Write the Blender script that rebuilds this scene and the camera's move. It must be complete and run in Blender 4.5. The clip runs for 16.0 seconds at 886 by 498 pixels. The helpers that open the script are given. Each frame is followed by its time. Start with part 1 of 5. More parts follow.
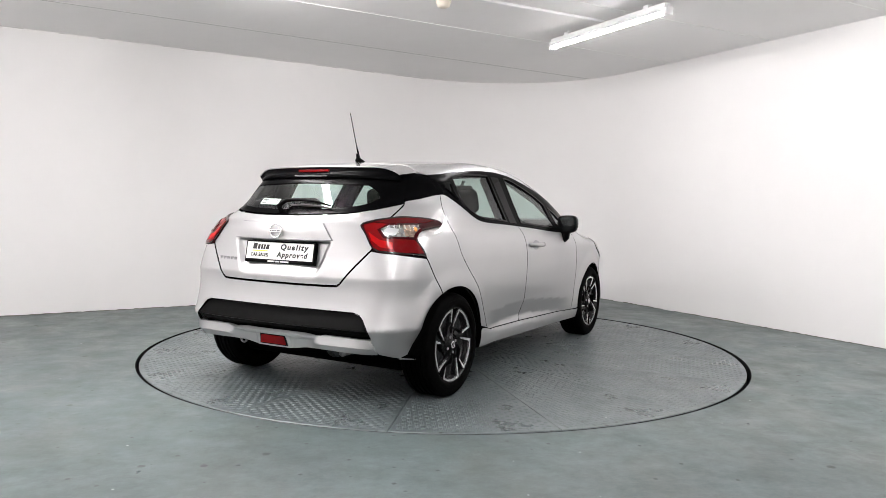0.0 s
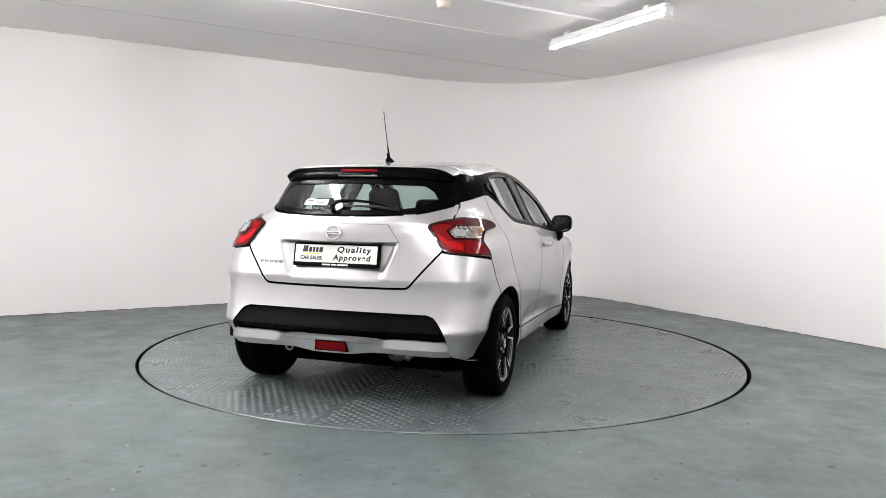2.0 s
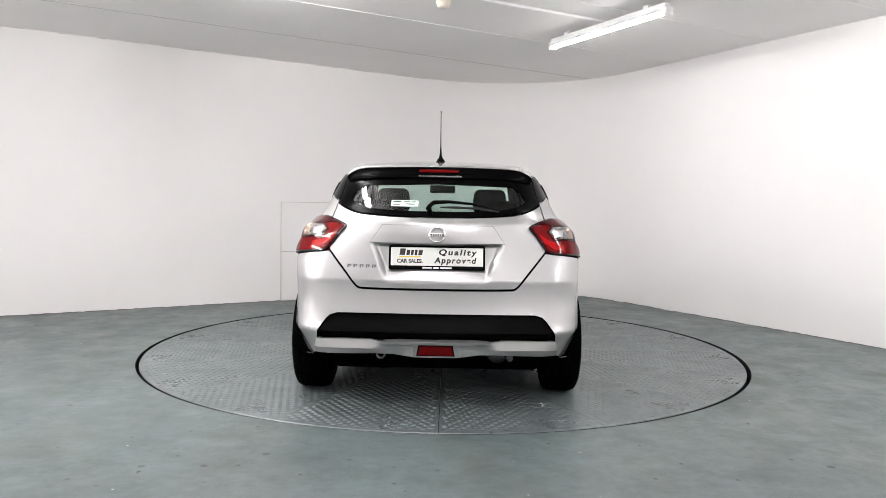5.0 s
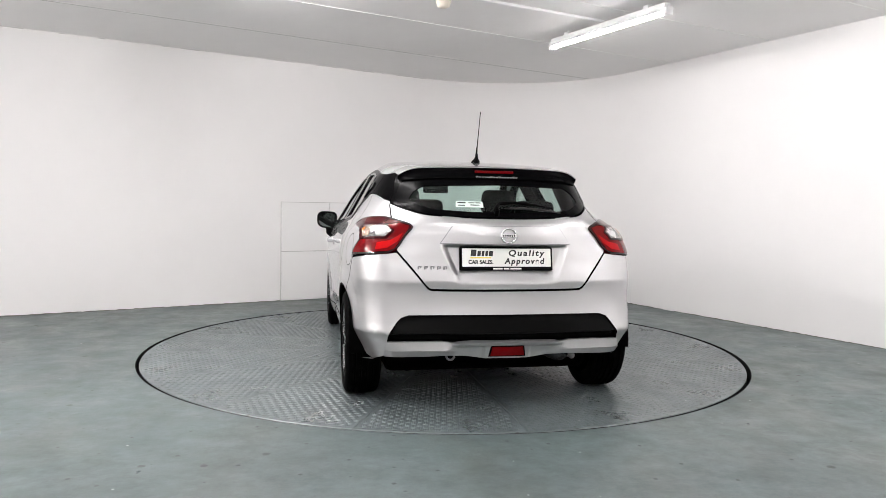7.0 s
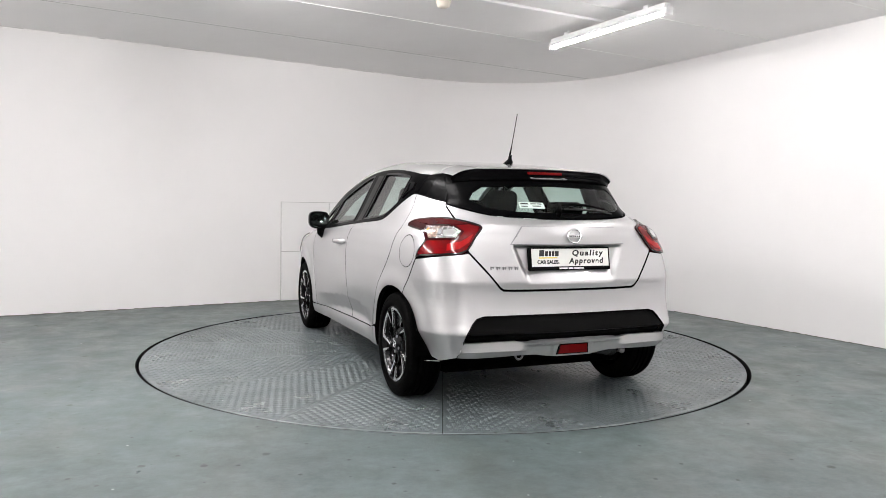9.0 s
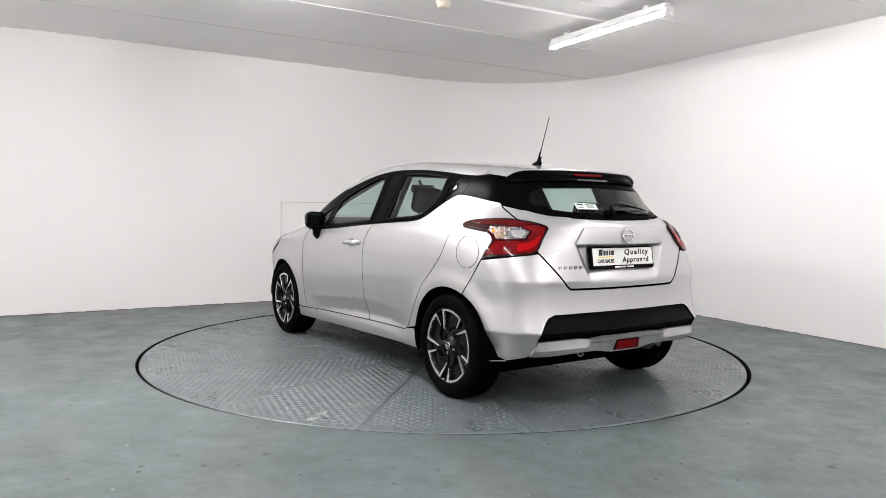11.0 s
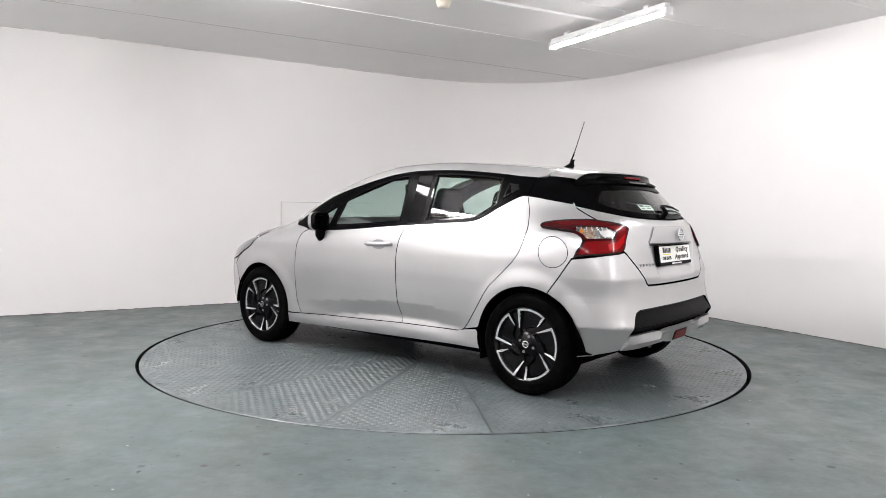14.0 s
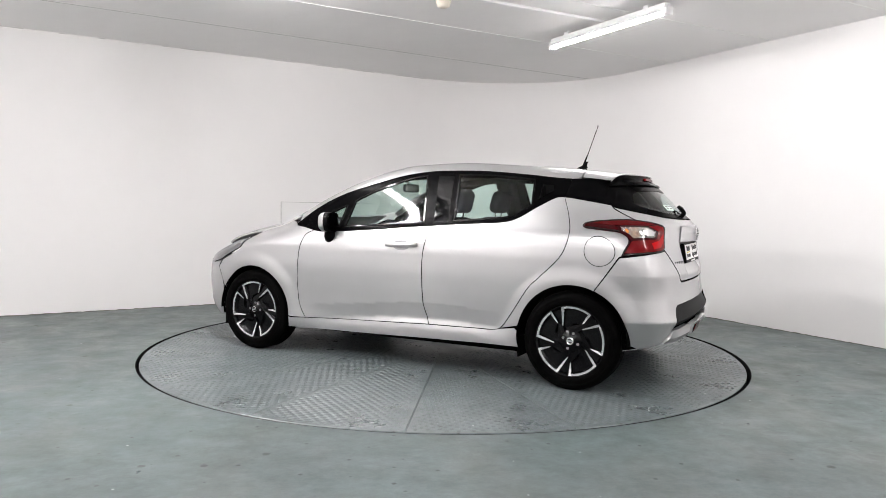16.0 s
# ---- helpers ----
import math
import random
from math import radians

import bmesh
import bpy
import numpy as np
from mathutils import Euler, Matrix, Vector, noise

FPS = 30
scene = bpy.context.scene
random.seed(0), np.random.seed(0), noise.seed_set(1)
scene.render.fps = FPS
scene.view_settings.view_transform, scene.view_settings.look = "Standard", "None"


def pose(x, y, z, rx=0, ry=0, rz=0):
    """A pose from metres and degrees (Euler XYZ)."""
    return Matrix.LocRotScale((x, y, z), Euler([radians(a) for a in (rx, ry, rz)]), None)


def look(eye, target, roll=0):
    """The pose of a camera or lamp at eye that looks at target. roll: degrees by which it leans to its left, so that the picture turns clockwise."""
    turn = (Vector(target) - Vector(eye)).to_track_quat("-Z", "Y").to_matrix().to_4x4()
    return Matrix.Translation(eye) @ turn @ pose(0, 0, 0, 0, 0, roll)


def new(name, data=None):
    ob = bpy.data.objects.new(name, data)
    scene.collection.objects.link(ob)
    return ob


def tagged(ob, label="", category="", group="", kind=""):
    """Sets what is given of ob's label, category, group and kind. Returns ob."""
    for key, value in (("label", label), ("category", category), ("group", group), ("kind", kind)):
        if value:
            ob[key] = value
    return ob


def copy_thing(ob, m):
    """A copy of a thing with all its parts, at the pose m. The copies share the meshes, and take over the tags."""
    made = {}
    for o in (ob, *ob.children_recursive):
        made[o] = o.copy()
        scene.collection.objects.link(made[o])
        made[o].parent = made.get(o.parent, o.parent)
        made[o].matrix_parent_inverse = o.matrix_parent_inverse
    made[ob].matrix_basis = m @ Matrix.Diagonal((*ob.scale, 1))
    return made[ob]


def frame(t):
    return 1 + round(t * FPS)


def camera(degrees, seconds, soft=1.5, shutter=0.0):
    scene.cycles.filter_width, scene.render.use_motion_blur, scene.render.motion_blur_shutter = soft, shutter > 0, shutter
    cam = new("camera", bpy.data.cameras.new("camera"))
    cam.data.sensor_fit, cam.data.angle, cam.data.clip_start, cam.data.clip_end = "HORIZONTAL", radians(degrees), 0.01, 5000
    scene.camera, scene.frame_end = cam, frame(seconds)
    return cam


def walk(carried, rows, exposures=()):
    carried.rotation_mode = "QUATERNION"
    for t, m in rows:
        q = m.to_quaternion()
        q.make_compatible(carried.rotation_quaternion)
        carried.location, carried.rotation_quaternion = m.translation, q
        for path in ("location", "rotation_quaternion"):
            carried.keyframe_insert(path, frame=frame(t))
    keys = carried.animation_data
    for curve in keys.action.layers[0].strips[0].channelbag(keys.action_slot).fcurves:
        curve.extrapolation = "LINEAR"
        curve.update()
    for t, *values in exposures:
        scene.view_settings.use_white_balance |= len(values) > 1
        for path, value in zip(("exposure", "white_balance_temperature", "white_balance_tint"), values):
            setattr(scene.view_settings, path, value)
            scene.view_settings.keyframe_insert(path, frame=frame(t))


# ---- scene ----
from mathutils import geometry

# ---------------------------------------------------------------- camera
cam = camera(62.64, 16.0, soft=0.8)
EYE, AIM, ROLL = (0, -5.814, 1.119), (-0.0107, -0.8224, 0.8319), 0.92
walk(cam, [(0, look(EYE, AIM, ROLL)), (16, look(EYE, AIM, ROLL))])

# ---------------------------------------------------------------- light
world = bpy.data.worlds.new("world")
scene.world = world
world.use_nodes = True
world.node_tree.nodes["Background"].inputs[0].default_value = (0.9, 0.95, 1, 1)
world.node_tree.nodes["Background"].inputs[1].default_value = 0.05
scene.view_settings.exposure = 0.43
TUBE = 128.0          # strength of the fluorescent diffusers beside the turntable
TUBE_SEEN = 62.0       # the lamp in view over the turntable, weakened so wall and ceiling don't clip
TUBE_BACK = 58.0      # the unseen lamps towards the back walls, kept low to balance the light
TUBE_EAST = 54.0      # the unseen lamp beside the right wall, kept low to spare that wall
# second lamp is added to brighten the left wall, fourth as fill from behind
LAMPS = [(3.35, 5.15), (3.6, 7.1), (8.8, 1.87), (8.8, 5.15), (6.3, 5.15), (6.3, 1.86)]   # the other lamps, all out of view: distances from the two walls

# the room: two straight white walls at about a right angle with a wide rounded corner between them
CEIL = 2.76
A1, O1 = radians(32.27), 3.219       # left wall: direction and distance
A2, O2 = radians(61.87), 3.328       # right wall
CORNER = 1.72
N1 = Vector((math.sin(A1), -math.cos(A1)))
N2 = Vector((-math.sin(A2), -math.cos(A2)))
D1 = Vector((math.cos(A1), math.sin(A1)))
D2 = Vector((math.cos(A2), -math.sin(A2)))
DEEP1, DEEP2 = 9.6, 7.8              # distances of the walls behind the camera


# ---------------------------------------------------------------- materials
def mat(name, rgb, rough=0.5, metal=0.0, **more):
    m = bpy.data.materials.new(name)
    m.use_nodes = True
    b = m.node_tree.nodes["Principled BSDF"]
    b.inputs["Base Color"].default_value = (*rgb, 1)
    b.inputs["Roughness"].default_value = rough
    b.inputs["Metallic"].default_value = metal
    for key, value in more.items():
        b.inputs[key.replace("_", " ")].default_value = value
    return m


def nodes_of(m):
    nt = m.node_tree
    return nt, nt.nodes["Principled BSDF"]


def noise_tex(nt, scale, detail=4, rough=0.5, coord=None, stretch=None):
    tc = nt.nodes.new("ShaderNodeTexCoord")
    n = nt.nodes.new("ShaderNodeTexNoise")
    n.inputs["Scale"].default_value = scale
    n.inputs["Detail"].default_value = detail
    n.inputs["Roughness"].default_value = rough
    src = tc.outputs["Object"]
    if stretch:
        mp = nt.nodes.new("ShaderNodeMapping")
        mp.inputs["Scale"].default_value = stretch
        nt.links.new(src, mp.inputs[0])
        src = mp.outputs[0]
    nt.links.new(src, n.inputs["Vector"])
    return n


def ramp(nt, src, stops):
    r = nt.nodes.new("ShaderNodeValToRGB")
    els = r.color_ramp.elements
    while len(els) < len(stops):
        els.new(0.5)
    for e, (p, c) in zip(els, stops):
        e.position, e.color = p, (*c, 1) if len(c) == 3 else c
    nt.links.new(src, r.inputs[0])
    return r


def mix_rgb(nt, fac, a, b, blend="MIX"):
    m = nt.nodes.new("ShaderNodeMix")
    m.data_type, m.blend_type = "RGBA", blend
    for sock, v in ((m.inputs[0], fac), (m.inputs[6], a), (m.inputs[7], b)):
        if isinstance(v, bpy.types.NodeSocket):
            nt.links.new(v, sock)
        elif isinstance(v, (int, float)):
            sock.default_value = v
        else:
            sock.default_value = (*v, 1)
    return m.outputs[2]


def bump(nt, bsdf, src, strength, dist=0.01, prev=None):
    b = nt.nodes.new("ShaderNodeBump")
    b.inputs["Strength"].default_value = strength
    b.inputs["Distance"].default_value = dist
    nt.links.new(src, b.inputs["Height"])
    if prev:
        nt.links.new(prev, b.inputs["Normal"])
    nt.links.new(b.outputs[0], bsdf.inputs["Normal"])
    return b.outputs[0]


def wall_paint(name, rgb, scuff):
    m = mat(name, rgb, 0.75)
    nt, b = nodes_of(m)
    big = noise_tex(nt, 0.8, 5, 0.6)
    tone = ramp(nt, big.outputs[0], [(0.3, tuple(c * 0.955 for c in rgb)), (0.7, rgb)])
    fine = noise_tex(nt, 14, 6, 0.7)
    marks = ramp(nt, fine.outputs[0], [(0.70, (0, 0, 0)), (0.78, (scuff, scuff, scuff))])
    col = mix_rgb(nt, marks.outputs[0], tone.outputs[0], tuple(c * 0.6 for c in rgb))
    nt.links.new(col, b.inputs["Base Color"])
    n1 = bump(nt, b, noise_tex(nt, 3, 3).outputs[0], 0.25, 0.02)
    bump(nt, b, noise_tex(nt, 90, 3).outputs[0], 0.12, 0.003, n1)
    return m


def specks(nt, scale, size, share):
    """Scattered small spots of uneven outline, in some of the cells of a Voronoi pattern."""
    tc = nt.nodes.new("ShaderNodeTexCoord")
    warp = nt.nodes.new("ShaderNodeTexNoise")
    warp.inputs["Scale"].default_value = scale * 6
    shifted = nt.nodes.new("ShaderNodeVectorMath")
    shifted.operation = "MULTIPLY_ADD"
    shifted.inputs[1].default_value = (0.07 / scale,) * 3
    cells = nt.nodes.new("ShaderNodeTexVoronoi")
    cells.inputs["Scale"].default_value = scale
    nt.links.new(tc.outputs["Object"], warp.inputs["Vector"])
    nt.links.new(warp.outputs["Color"], shifted.inputs[0])
    nt.links.new(tc.outputs["Object"], shifted.inputs[2])
    nt.links.new(shifted.outputs[0], cells.inputs["Vector"])
    near = ramp(nt, cells.outputs["Distance"], [(size, (0.9,) * 3), (size * 1.5, (0, 0, 0))])
    pick = ramp(nt, cells.outputs["Color"], [(share, (0, 0, 0)), (share + 0.02, (1, 1, 1))])
    return mix_rgb(nt, 1.0, near.outputs[0], pick.outputs[0], "MULTIPLY")


def floor_paint(name, rgb, worn, rough, gloss=0.28):
    """Floor paint: broad tone, brownish traffic dirt, fine mottle, dark specks and white chips."""
    m = mat(name, rgb, rough)
    nt, b = nodes_of(m)
    b.inputs["Specular IOR Level"].default_value = gloss
    big = noise_tex(nt, 0.55, 7, 0.62)
    tone = ramp(nt, big.outputs[0], [(0.32, tuple(c * 0.78 for c in rgb)), (0.68, tuple(c * 1.2 for c in rgb))])
    dirt = ramp(nt, noise_tex(nt, 0.9, 9, 0.66, stretch=(1.5, 0.8, 1)).outputs[0], [(0.47, (0, 0, 0)), (0.70, (worn, worn, worn))])
    col = mix_rgb(nt, dirt.outputs[0], tone.outputs[0], (rgb[0] * 0.86, rgb[1] * 0.74, rgb[2] * 0.66))
    mottle = ramp(nt, noise_tex(nt, 7, 12, 0.74).outputs[0], [(0.36, (0.72,) * 3), (0.64, (1.22,) * 3)])
    col = mix_rgb(nt, 1.0, col, mottle.outputs[0], "MULTIPLY")
    scrape = ramp(nt, noise_tex(nt, 3.2, 10, 0.7, stretch=(0.9, 1.8, 1)).outputs[0], [(0.58, (0, 0, 0)), (0.70, (0.35,) * 3)])
    col = mix_rgb(nt, scrape.outputs[0], col, tuple(c * 0.5 for c in rgb))
    for scale, size, share, tint in ((4.0, 0.060, 0.48, tuple(c * 0.06 for c in rgb)), (11, 0.085, 0.52, tuple(c * 0.12 for c in rgb)), (2.6, 0.018, 0.58, (0.5, 0.52, 0.5)), (8, 0.04, 0.66, (0.4, 0.42, 0.4))):
        col = mix_rgb(nt, specks(nt, scale, size, share), col, tint)
    nt.links.new(col, b.inputs["Base Color"])
    gl = ramp(nt, noise_tex(nt, 2.3, 9, 0.7).outputs[0], [(0.3, (rough - 0.12,) * 3), (0.7, (rough + 0.16,) * 3)])
    nt.links.new(gl.outputs[0], b.inputs["Roughness"])
    n1 = bump(nt, b, noise_tex(nt, 6, 8, 0.65).outputs[0], 0.22, 0.012)
    bump(nt, b, noise_tex(nt, 120, 3, 0.6).outputs[0], 0.2, 0.002, n1)
    return m


def glow(name, rgb, strength):
    m = bpy.data.materials.new(name)
    m.use_nodes = True
    b = m.node_tree.nodes["Principled BSDF"]
    b.inputs["Base Color"].default_value = (0.9, 0.9, 0.9, 1)
    b.inputs["Emission Color"].default_value = (*rgb, 1)
    b.inputs["Emission Strength"].default_value = strength
    return m


M_WALL = wall_paint("white_wall_paint", (0.83, 0.817, 0.81), 0.10)
M_CEIL = wall_paint("white_ceiling_board", (0.88, 0.868, 0.86), 0.04)
M_BOARD = wall_paint("white_board_paint", (0.82, 0.812, 0.805), 0.06)
M_FLOOR = floor_paint("grey_green_floor_paint", (0.088, 0.113, 0.113), 0.7, 0.38, 0.35)
M_PLATE = floor_paint("worn_grey_plate_paint", (0.088, 0.107, 0.111), 0.35, 0.32, 0.8)
# near black, so that the gaps over the pit read as deep shade
M_PIT = mat("pit_black", (0.004, 0.004, 0.004), 0.95, Specular_IOR_Level=0.05)
M_LINE = mat("white_joint_filler", (0.86, 0.86, 0.85), 0.6)
M_JOINT = mat("grey_joint", (0.50, 0.49, 0.48), 0.8)
M_BATTEN = mat("white_lamp_enamel", (0.82, 0.82, 0.82), 0.35)
M_TUBE_SEEN = glow("weak_fluorescent_diffuser", (1.0, 0.967, 0.972), TUBE_SEEN)
M_TUBE_BACK = glow("dim_fluorescent_diffuser", (1.0, 0.967, 0.972), TUBE_BACK)
M_TUBE_EAST = glow("east_fluorescent_diffuser", (1.0, 0.967, 0.972), TUBE_EAST)
M_TUBE = glow("fluorescent_diffuser", (1.0, 0.967, 0.972), TUBE)


# ---------------------------------------------------------------- mesh helpers
def part(name, bm, material, parent=None, label="", smooth=False):
    me = bpy.data.meshes.new(name)
    bmesh.ops.recalc_face_normals(bm, faces=bm.faces[:])
    bm.to_mesh(me)
    bm.free()
    for p in me.polygons:
        p.use_smooth = smooth
    me.materials.append(material)
    ob = new(name, me)
    if parent:
        ob.parent = parent
    if label:
        ob["label"] = label
    return ob


def box(bm, x0, y0, z0, x1, y1, z1, bevel=0.0, seg=2, m=None):
    r = bmesh.ops.create_cube(bm, size=1, matrix=Matrix.Translation(((x0 + x1) / 2, (y0 + y1) / 2, (z0 + z1) / 2)) @ Matrix.Diagonal((x1 - x0, y1 - y0, z1 - z0, 1)))
    vs = r["verts"]
    if bevel:
        es = list({e for v in vs for e in v.link_edges})
        r = bmesh.ops.bevel(bm, geom=es, offset=bevel, segments=seg, affect="EDGES", profile=0.5)
        vs = list({v for f in r["faces"] for v in f.verts} | {v for v in vs if v.is_valid})
    if m:
        bmesh.ops.transform(bm, matrix=m, verts=vs)
    return vs


def rod(bm, a, b, r, r2=None, n=12):
    a, b = Vector(a), Vector(b)
    d = b - a
    m = Matrix.Translation((a + b) / 2) @ d.to_track_quat("Z", "Y").to_matrix().to_4x4()
    bmesh.ops.create_cone(bm, cap_ends=True, segments=n, radius1=r, radius2=r if r2 is None else r2, depth=d.length, matrix=m)


def lathe(bm, prof, n, axis="y"):
    """Turns a profile of (radius, height) round the axis."""
    rings = []
    for r, h in prof:
        ring = []
        for i in range(n):
            a = 2 * math.pi * i / n
            p = (r * math.cos(a), h, r * math.sin(a)) if axis == "y" else (r * math.cos(a), r * math.sin(a), h)
            ring.append(bm.verts.new(p))
        rings.append(ring)
    for p, q in zip(rings, rings[1:]):
        for i in range(n):
            bm.faces.new((p[i], p[(i + 1) % n], q[(i + 1) % n], q[i]))
    return rings


def tube(bm, pts, r, n=8, closed=False):
    pts = [Vector(p) for p in pts]
    rings = []
    for i, p in enumerate(pts):
        a = pts[i - 1] if i or closed else pts[0]
        b = pts[(i + 1) % len(pts)] if i + 1 < len(pts) or closed else pts[-1]
        q = (b - a).to_track_quat("Z", "Y").to_matrix()
        rr = r[i] if isinstance(r, (list, tuple)) else r
        rings.append([bm.verts.new(p + q @ Vector((rr * math.cos(2 * math.pi * k / n), rr * math.sin(2 * math.pi * k / n), 0))) for k in range(n)])
    pairs = list(zip(rings, rings[1:])) + ([(rings[-1], rings[0])] if closed else [])
    for p, q in pairs:
        for k in range(n):
            bm.faces.new((p[k], p[(k + 1) % n], q[(k + 1) % n], q[k]))
    if not closed:
        bm.faces.new(rings[0][::-1])
        bm.faces.new(rings[-1])


# ---------------------------------------------------------------- the room
def line_point(d1, d2):
    """The point at the distances d1 and d2 from the two walls."""
    a, b = d1 - O1, d2 - O2
    det = N1.x * N2.y - N1.y * N2.x
    return Vector(((a * N2.y - b * N1.y) / det, (N1.x * b - N2.x * a) / det))


def room_outline():
    """The inner face of the walls, counter-clockwise from the far end of the left wall: left wall, corner, right wall, back walls."""
    c = line_point(CORNER, CORNER)
    a0, a1 = math.atan2(-N1.y, -N1.x), math.atan2(-N2.y, -N2.x)
    arc = [c + CORNER * Vector((math.cos(a0 + (a1 - a0) * i / 24), math.sin(a0 + (a1 - a0) * i / 24))) for i in range(25)]
    return arc, line_point(0, DEEP2), line_point(DEEP1, 0), line_point(DEEP1, DEEP2)


ARC, FAR_L, FAR_R, BACK = room_outline()


def wall_strip(name, pts, outward, label):
    """A wall 15 cm thick along the points of its inner face."""
    bm = bmesh.new()
    rows = []
    for p, o in zip(pts, outward):
        q = p + 0.15 * o
        rows.append([bm.verts.new((*p, 0)), bm.verts.new((*p, CEIL)), bm.verts.new((*q, CEIL)), bm.verts.new((*q, 0))])
    for r, s in zip(rows, rows[1:]):
        for i in range(4):
            bm.faces.new((r[i], s[i], s[(i + 1) % 4], r[(i + 1) % 4]))
    bm.faces.new(rows[0])
    bm.faces.new(rows[-1][::-1])
    ob = part(name, bm, M_WALL)
    for p in ob.data.polygons:
        p.use_smooth = len(pts) > 4 and abs(p.normal.z) < 0.5
    ob.data.set_sharp_from_angle(angle=radians(40))
    return tagged(ob, label, "wall", kind="structure")


c0 = line_point(CORNER, CORNER)
wall_strip("wall_west", [FAR_L, ARC[0]], [-N1, -N1], "white painted plaster wall, scuffed along the floor")
wall_strip("wall_corner", ARC, [(p - c0).normalized() for p in ARC], "white painted wall curving round the corner")
wall_strip("wall_east", [ARC[-1], FAR_R], [-N2, -N2], "white painted plaster wall beside the turntable")
wall_strip("wall_south", [FAR_R, BACK], [N1, N1], "plain white wall closing the room")
wall_strip("wall_southwest", [BACK, FAR_L], [N2, N2], "plain white wall closing the room")

PIT_R, DISC_R = 2.290, 2.262
PIT_X, PIT_Y = 0.003, 0.008          # the pit is not quite concentric with the turntable


def ray_out(a):
    """The distance from the middle of the turntable to the walls, in the direction a."""
    d = Vector((math.cos(a), math.sin(a)))
    lo, hi = 0.0, 30.0
    for _ in range(50):
        m = (lo + hi) / 2
        p = d * m
        d1, d2 = p @ N1 + O1, p @ N2 + O2
        inside = 0 < d1 < DEEP1 and 0 < d2 < DEEP2
        if d1 < CORNER and d2 < CORNER:
            inside = inside and math.hypot(CORNER - d1, CORNER - d2) < CORNER
        lo, hi = (m, hi) if inside else (lo, m)
    return lo + 0.05


def build_floor():
    bm = bmesh.new()
    n = 240
    rings = []
    for k in range(4):
        ring = []
        for i in range(n):
            a = 2 * math.pi * i / n
            far = ray_out(a)
            r = PIT_R + (far - PIT_R) * (k / 2) ** 2 if k < 3 else 0
            if k == 3:
                ring.append(bm.verts.new((PIT_X + PIT_R * math.cos(a), PIT_Y + PIT_R * math.sin(a), -0.30)))
            else:
                near = max(0, 1 - k)
                ring.append(bm.verts.new((PIT_X * near + r * math.cos(a), PIT_Y * near + r * math.sin(a), 0)))
        rings.append(ring)
    order = [rings[3], rings[0], rings[1], rings[2]]
    for p, q in zip(order, order[1:]):
        for i in range(n):
            bm.faces.new((p[i], p[(i + 1) % n], q[(i + 1) % n], q[i]))
    ob = part("floor", bm, M_FLOOR)
    tagged(ob, "grey-green painted concrete floor, scuffed and speckled", "floor", kind="structure")
    bm = bmesh.new()
    bmesh.ops.create_circle(bm, cap_ends=True, segments=96, radius=PIT_R + 0.03, matrix=Matrix.Translation((PIT_X, PIT_Y, -0.30)))
    tagged(part("pit_floor", bm, M_PIT), "dark pit under the turntable", "floor", kind="structure")
    # edging round the pit, black all the way down as shade in the gap
    bm = bmesh.new()
    lathe(bm, [(PIT_R - 0.001, -0.29), (PIT_R - 0.001, 0.001), (PIT_R + 0.002, 0.001), (PIT_R + 0.003, -0.004)], 240, "z")
    bmesh.ops.translate(bm, vec=(PIT_X, PIT_Y, 0), verts=bm.verts[:])
    tagged(part("pit_edging", bm, M_GAP_SHADE, smooth=False), "thin edging round the turntable pit, black as the shade in the gap", "trim", kind="structure")


# black that stands for the shade in the gap round the turntable
M_GAP_SHADE = mat("gap_shade_black", (0.006, 0.006, 0.006), 0.9, Specular_IOR_Level=0.05)
build_floor()


def build_ceiling():
    bm = bmesh.new()
    pts = [*ARC, FAR_R, BACK, FAR_L]
    lo = [bm.verts.new((*p, CEIL)) for p in pts]
    hi = [bm.verts.new((*p, CEIL + 0.12)) for p in pts]
    bm.faces.new(lo)
    bm.faces.new(hi[::-1])
    for i in range(len(pts)):
        bm.faces.new((lo[i], lo[i - 1], hi[i - 1], hi[i]))
    tagged(part("ceiling", bm, M_CEIL), "white panelled ceiling with thin filled joints", "ceiling", kind="structure")


build_ceiling()


def ceiling_joint(p, ang, length, width, depth, material, name, label):
    bm = bmesh.new()
    m = Matrix.Translation((p[0], p[1], CEIL)) @ Matrix.Rotation(radians(ang), 4, "Z")
    box(bm, 0, -width / 2, -depth, length, width / 2, 0.003, m=m)
    return tagged(part(name, bm, material), label, "trim", kind="structure")


ceiling_joint((-5.2, -0.93), 32.2, 8.35, 0.012, 0.002, M_JOINT, "trim_1", "faint grey joint between ceiling boards")
ceiling_joint((-4.6, -1.86), 31.0, 8.30, 0.012, 0.004, M_LINE, "trim_2", "thin white joint strip between ceiling boards")
ceiling_joint((-3.35, -2.48), 30.1, 7.42, 0.012, 0.004, M_LINE, "trim_3", "thin white joint strip between ceiling boards")
ceiling_joint((-2.6, -3.35), 30.1, 7.0, 0.014, 0.004, M_LINE, "trim_4", "thin white joint strip between ceiling boards")

